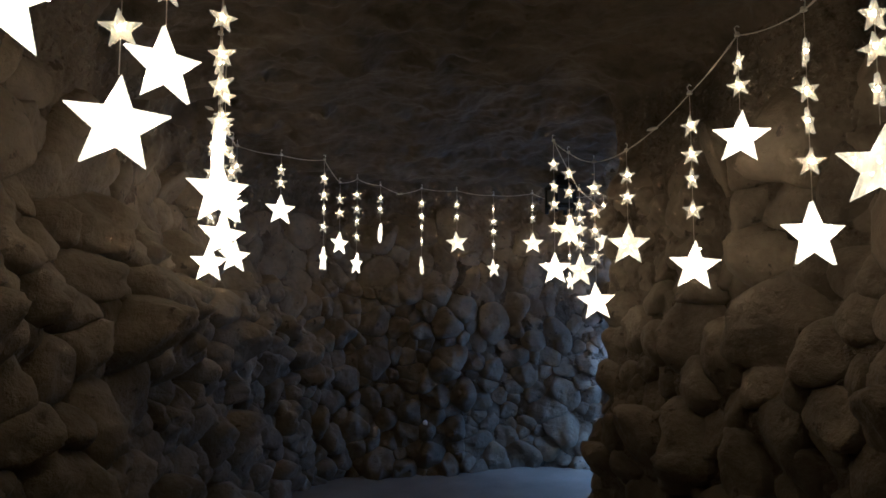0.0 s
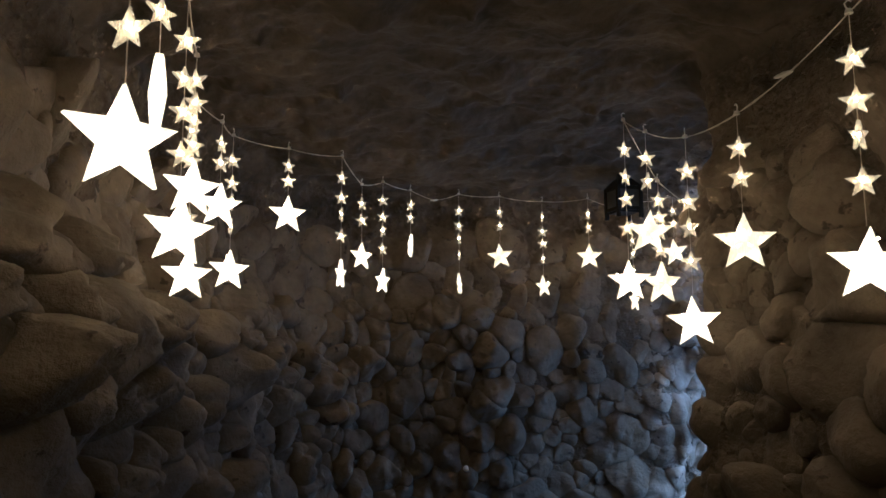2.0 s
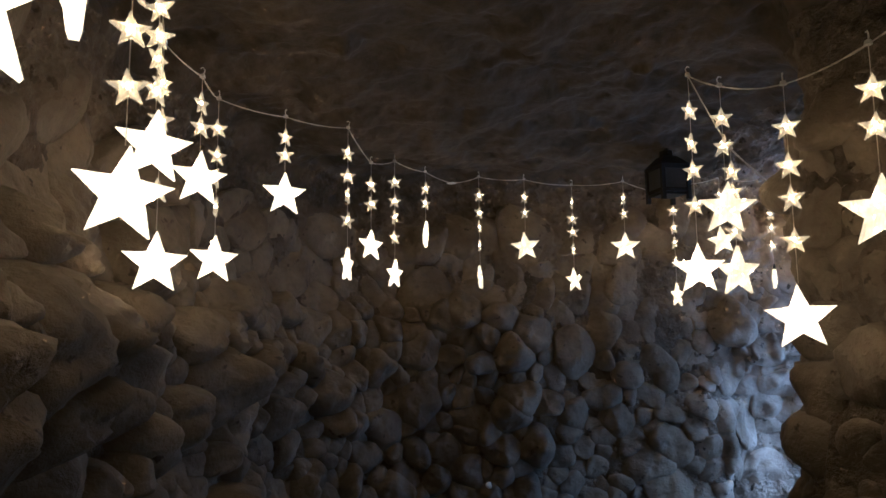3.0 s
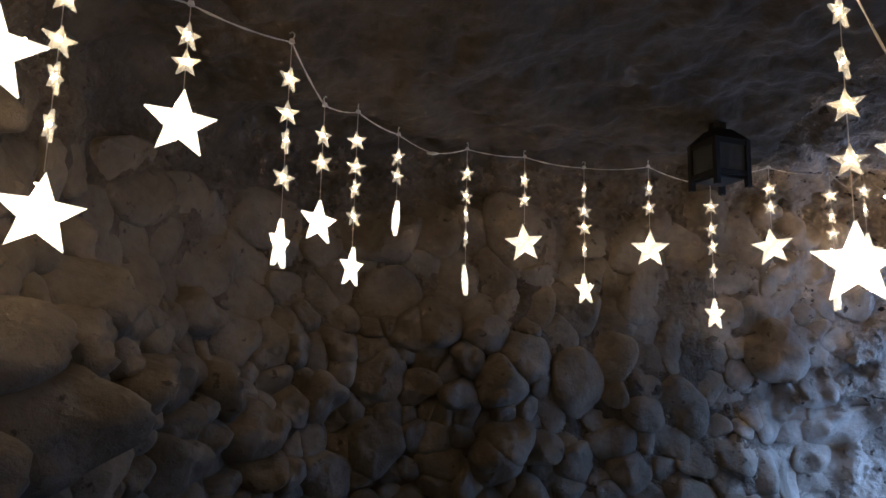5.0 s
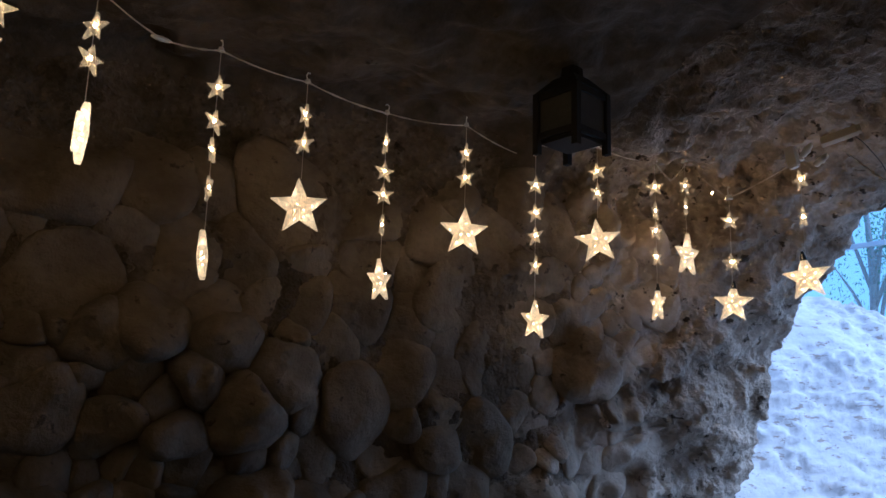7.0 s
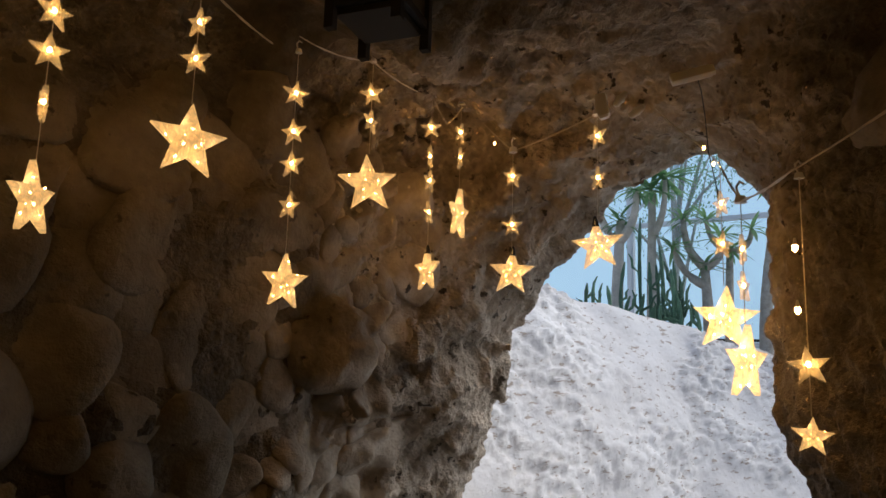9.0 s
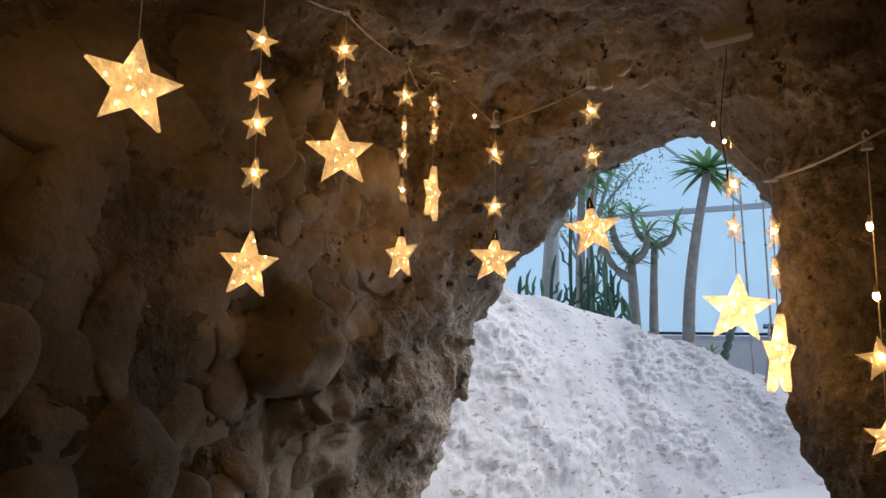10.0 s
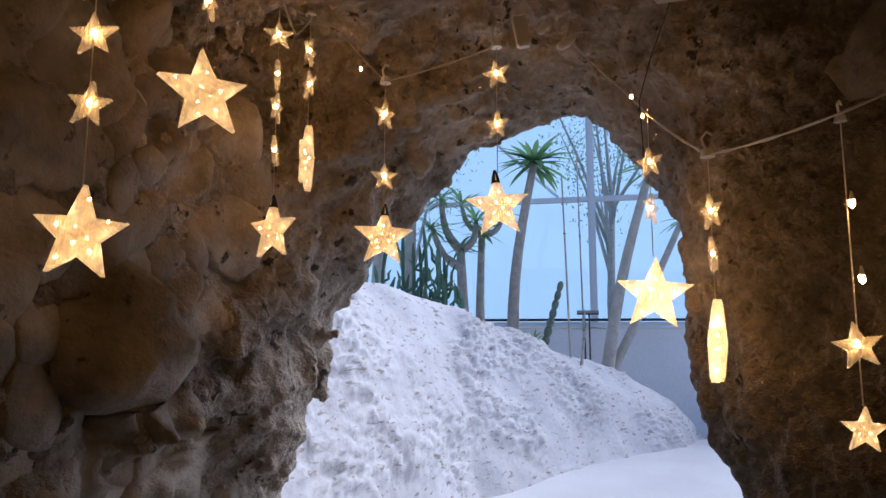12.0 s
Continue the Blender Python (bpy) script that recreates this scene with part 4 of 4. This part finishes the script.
def branching_cactus(base, spread, height, count, seed):
    """Upright thicket of ribbed green arms."""
    ob = new("branching_cactus")
    ob.location = base
    r = random.Random(seed)
    for i in range(count):
        a, d = r.uniform(0, 6.28), r.uniform(0.02, spread)
        foot = Vector((0.3 * d * math.cos(a), 0.3 * d * math.sin(a), 0))
        tip = Vector((0.5 * d * math.cos(a), d * math.sin(a), height * r.uniform(0.55, 1.0) * (1 - 0.25 * d / spread)))
        line = [foot.lerp(tip, t / 8) + Vector((0, 0.5 * d * math.sin(a) * math.sin(math.pi * t / 8), 0)) for t in range(9)]
        arm = part("arm", tube_bm(line, [0.019 * (1 + 0.25 * (k % 2)) * (1 if k < 8 else 0.4) for k in range(9)], 5), CACTUS, ob)
        for q in range(r.randint(1, 3)):
            s = line[r.randint(3, 6)]
            side = r.choice((-1, 1))
            e = s + Vector((r.uniform(-0.06, 0.06), side * r.uniform(0.08, 0.2), r.uniform(0.1, 0.3)))
            part("twig", tube_bm([s, s.lerp(e, 0.4) + Vector((0, side * 0.03, -0.02)), s.lerp(e, 0.7), e], [0.014, 0.017, 0.015, 0.006], 5), CACTUS, arm)
    return tagged(ob, "dense dark green branching cactus with ribbed arms", "cactus", "cacti on the mound")


branching_cactus((6.62, 6.34, 1.35), 0.36, 1.2, 12, 3)
branching_cactus((6.9, 6.6, 1.3), 0.3, 1.8, 6, 5)
branching_cactus((6.2, 6.9, 1.5), 0.2, 0.8, 5, 8)


def jointed_cactus(base, top, joints):
    ob = new("jointed_cactus")
    ob.location = base
    v = Vector(top) - Vector(base)
    for i in range(joints):
        bm = bmesh.new()
        bmesh.ops.create_uvsphere(bm, u_segments=10, v_segments=7, radius=1, matrix=Matrix.Diagonal((0.05 - 0.002 * i, 0.05 - 0.002 * i, 0.62 * v.length / joints, 1)))
        part("joint", bm, SPINE, ob, smooth=True, m=Matrix.Translation(v * (i + 0.5) / joints) @ v.to_track_quat("Z", "Y").to_matrix().to_4x4())
    return tagged(ob, "grey-green jointed column cactus leaning a little", "cactus", "cacti on the mound")


jointed_cactus((7.58, 5.26, 1.25), (7.6, 5.03, 2.06), 8)
low = new("low_shrub")
low.location = (7.35, 5.30, 1.36)
crown(low, Vector((0, 0.02, 0.02)), 26, leaf_mesh(0.16, 0.012), random.Random(4), 1.0)
tagged(low, "low tuft of narrow dark green leaves", "shrub")

sign = new("plant_sign")
sign.location = (8.3, 4.742, 1.025)
part("panel", box_bm(-0.09, -0.13, -0.008, 0.09, 0.13, 0.008, 0.004), CAPM, sign, "slanted dark panel", m=pose(0, 0, 0.71, 0, -14, 0))
part("face", box_bm(-0.075, -0.115, 0.0085, 0.075, 0.115, 0.0105), PANE, sign, m=pose(0, 0, 0.71, 0, -14, 0))
for dy in (-0.015, 0.04):
    part("leg", tube_bm([(0, dy, -0.5), (0.01, dy, 0.7)], 0.011, 8), PANE, sign)
tagged(sign, "dark slanted information panel on thin legs", "sign")
for x, y, z, h, dy in ((7.6, 4.94, 1.0, 2.3, 0.06), (7.62, 4.83, 1.0, 0.75, -0.05), (7.55, 4.86, 1.0, 0.6, -0.1), (8.6, 4.78, 0.2, 3.6, 0.05)):
    ob = new("support_stake")
    ob.location = (x, y, z)
    part("stake", tube_bm([(0, 0, 0), (0, dy * 0.5, h * 0.5), (0, dy, h)], [0.012, 0.012, 0.009], 7), PALE, ob)
    part("tie", tube_bm([(0, dy * 0.7, h * 0.7 - 0.01), (0, dy * 0.7, h * 0.7 + 0.01)], 0.015, 7), LEAF, ob)
    tagged(ob, "thin pale cane stake stuck into the white ground", "stake", "stakes")

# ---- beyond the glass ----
# added emissive panel: stands in for hazy daylight and brightens the panes
HAZE_GLOW = bpy.data.materials.new("glowing_haze")
HAZE_GLOW.use_nodes = True
hb = HAZE_GLOW.node_tree.nodes["Principled BSDF"]
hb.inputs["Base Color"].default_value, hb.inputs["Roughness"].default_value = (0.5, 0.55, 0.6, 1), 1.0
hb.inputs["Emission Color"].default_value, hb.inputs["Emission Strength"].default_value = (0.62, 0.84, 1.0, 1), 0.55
haze = part("backdrop", box_bm(26.0, -35, -0.3, 26.2, 45, 16), HAZE_GLOW)
tagged(haze, "glowing pale blue backdrop panel beyond the glass wall", "backdrop", "", "structure")

def leafy_tree(x, y, h, seed):
    """Broad crown of small leaves on a tapered trunk with limbs."""
    ob = new("garden_tree")
    ob.location = (x, y, -0.3)
    r = random.Random(seed)
    part("trunk", tube_bm([(0, 0, 0), (0.05, 0.05, h * 0.3), (0.02, -0.05, h * 0.6), (0.1, 0.1, h * 0.9)], [0.14, 0.11, 0.08, 0.02], 9), TRUNK, ob, smooth=True)
    verts, faces = [], []
    for _ in range(9):
        a, d = r.uniform(0, 6.28), r.uniform(0.8, 1.9)
        tip = Vector((d * math.cos(a), d * math.sin(a), h * r.uniform(0.55, 1.05)))
        root = Vector((0.03, 0, h * r.uniform(0.3, 0.6)))
        part("limb", tube_bm([root, root.lerp(tip, 0.5) + Vector((0, 0, 0.15)), tip], [0.06, 0.04, 0.012], 7), TRUNK, ob, smooth=True)
        for _ in range(160):
            c = root.lerp(tip, r.uniform(0.45, 1.1)) + Vector((r.gauss(0, 0.35), r.gauss(0, 0.35), r.gauss(0, 0.28)))
            e = Euler((r.uniform(0, 6), r.uniform(0, 6), r.uniform(0, 6))).to_matrix()
            k = len(verts)
            verts += [c + e @ Vector(q) for q in ((-0.06, 0, 0), (0, -0.02, 0.01), (0.06, 0, 0), (0, 0.02, 0.01))]
            faces.append((k, k + 1, k + 2, k + 3))
    put("crown", mesh_from("crown", verts, faces, LEAF, False), ob)
    return tagged(ob, "leafy garden tree outside the glass wall", "tree", "garden trees")


for i, (x, y, h) in enumerate(((17.6, 9.6, 8.4), (18.2, 4.0, 8.8), (17.5, 14.6, 8.2))):
    leafy_tree(x, y, h, 20 + i)

# ---- stones as pieces of the walls ----
first = {"left": wall_left, "back": wall_back, "right": wall_right, "arch": wall_arch}
for key, stones in owners.items():
    near = sorted(stones, key=lambda p: -p[0][1] if key == "left" else p[0][2])
    if key == "left":
        near = sorted(stones, key=lambda p: abs(p[0][1] - 3.2))
    if key == "right":
        near = sorted(stones, key=lambda p: abs(p[0][1] - 2.6))
    for p in near[:300]:
        o = p[0].copy()
        put("stone", mesh_from("stone", (p - o).tolist(), stone_faces, STONE), first[key], Matrix.Translation(o))
    rest = near[300:]
    if rest:
        verts = np.concatenate(rest)
        faces = [tuple(a + i * len(rest[0]) for a in f) for i in range(len(rest)) for f in stone_faces]
        ob = put("stones", mesh_from("stones", verts.tolist(), faces, STONE), first[key])
        ob["kind"] = "stuff"
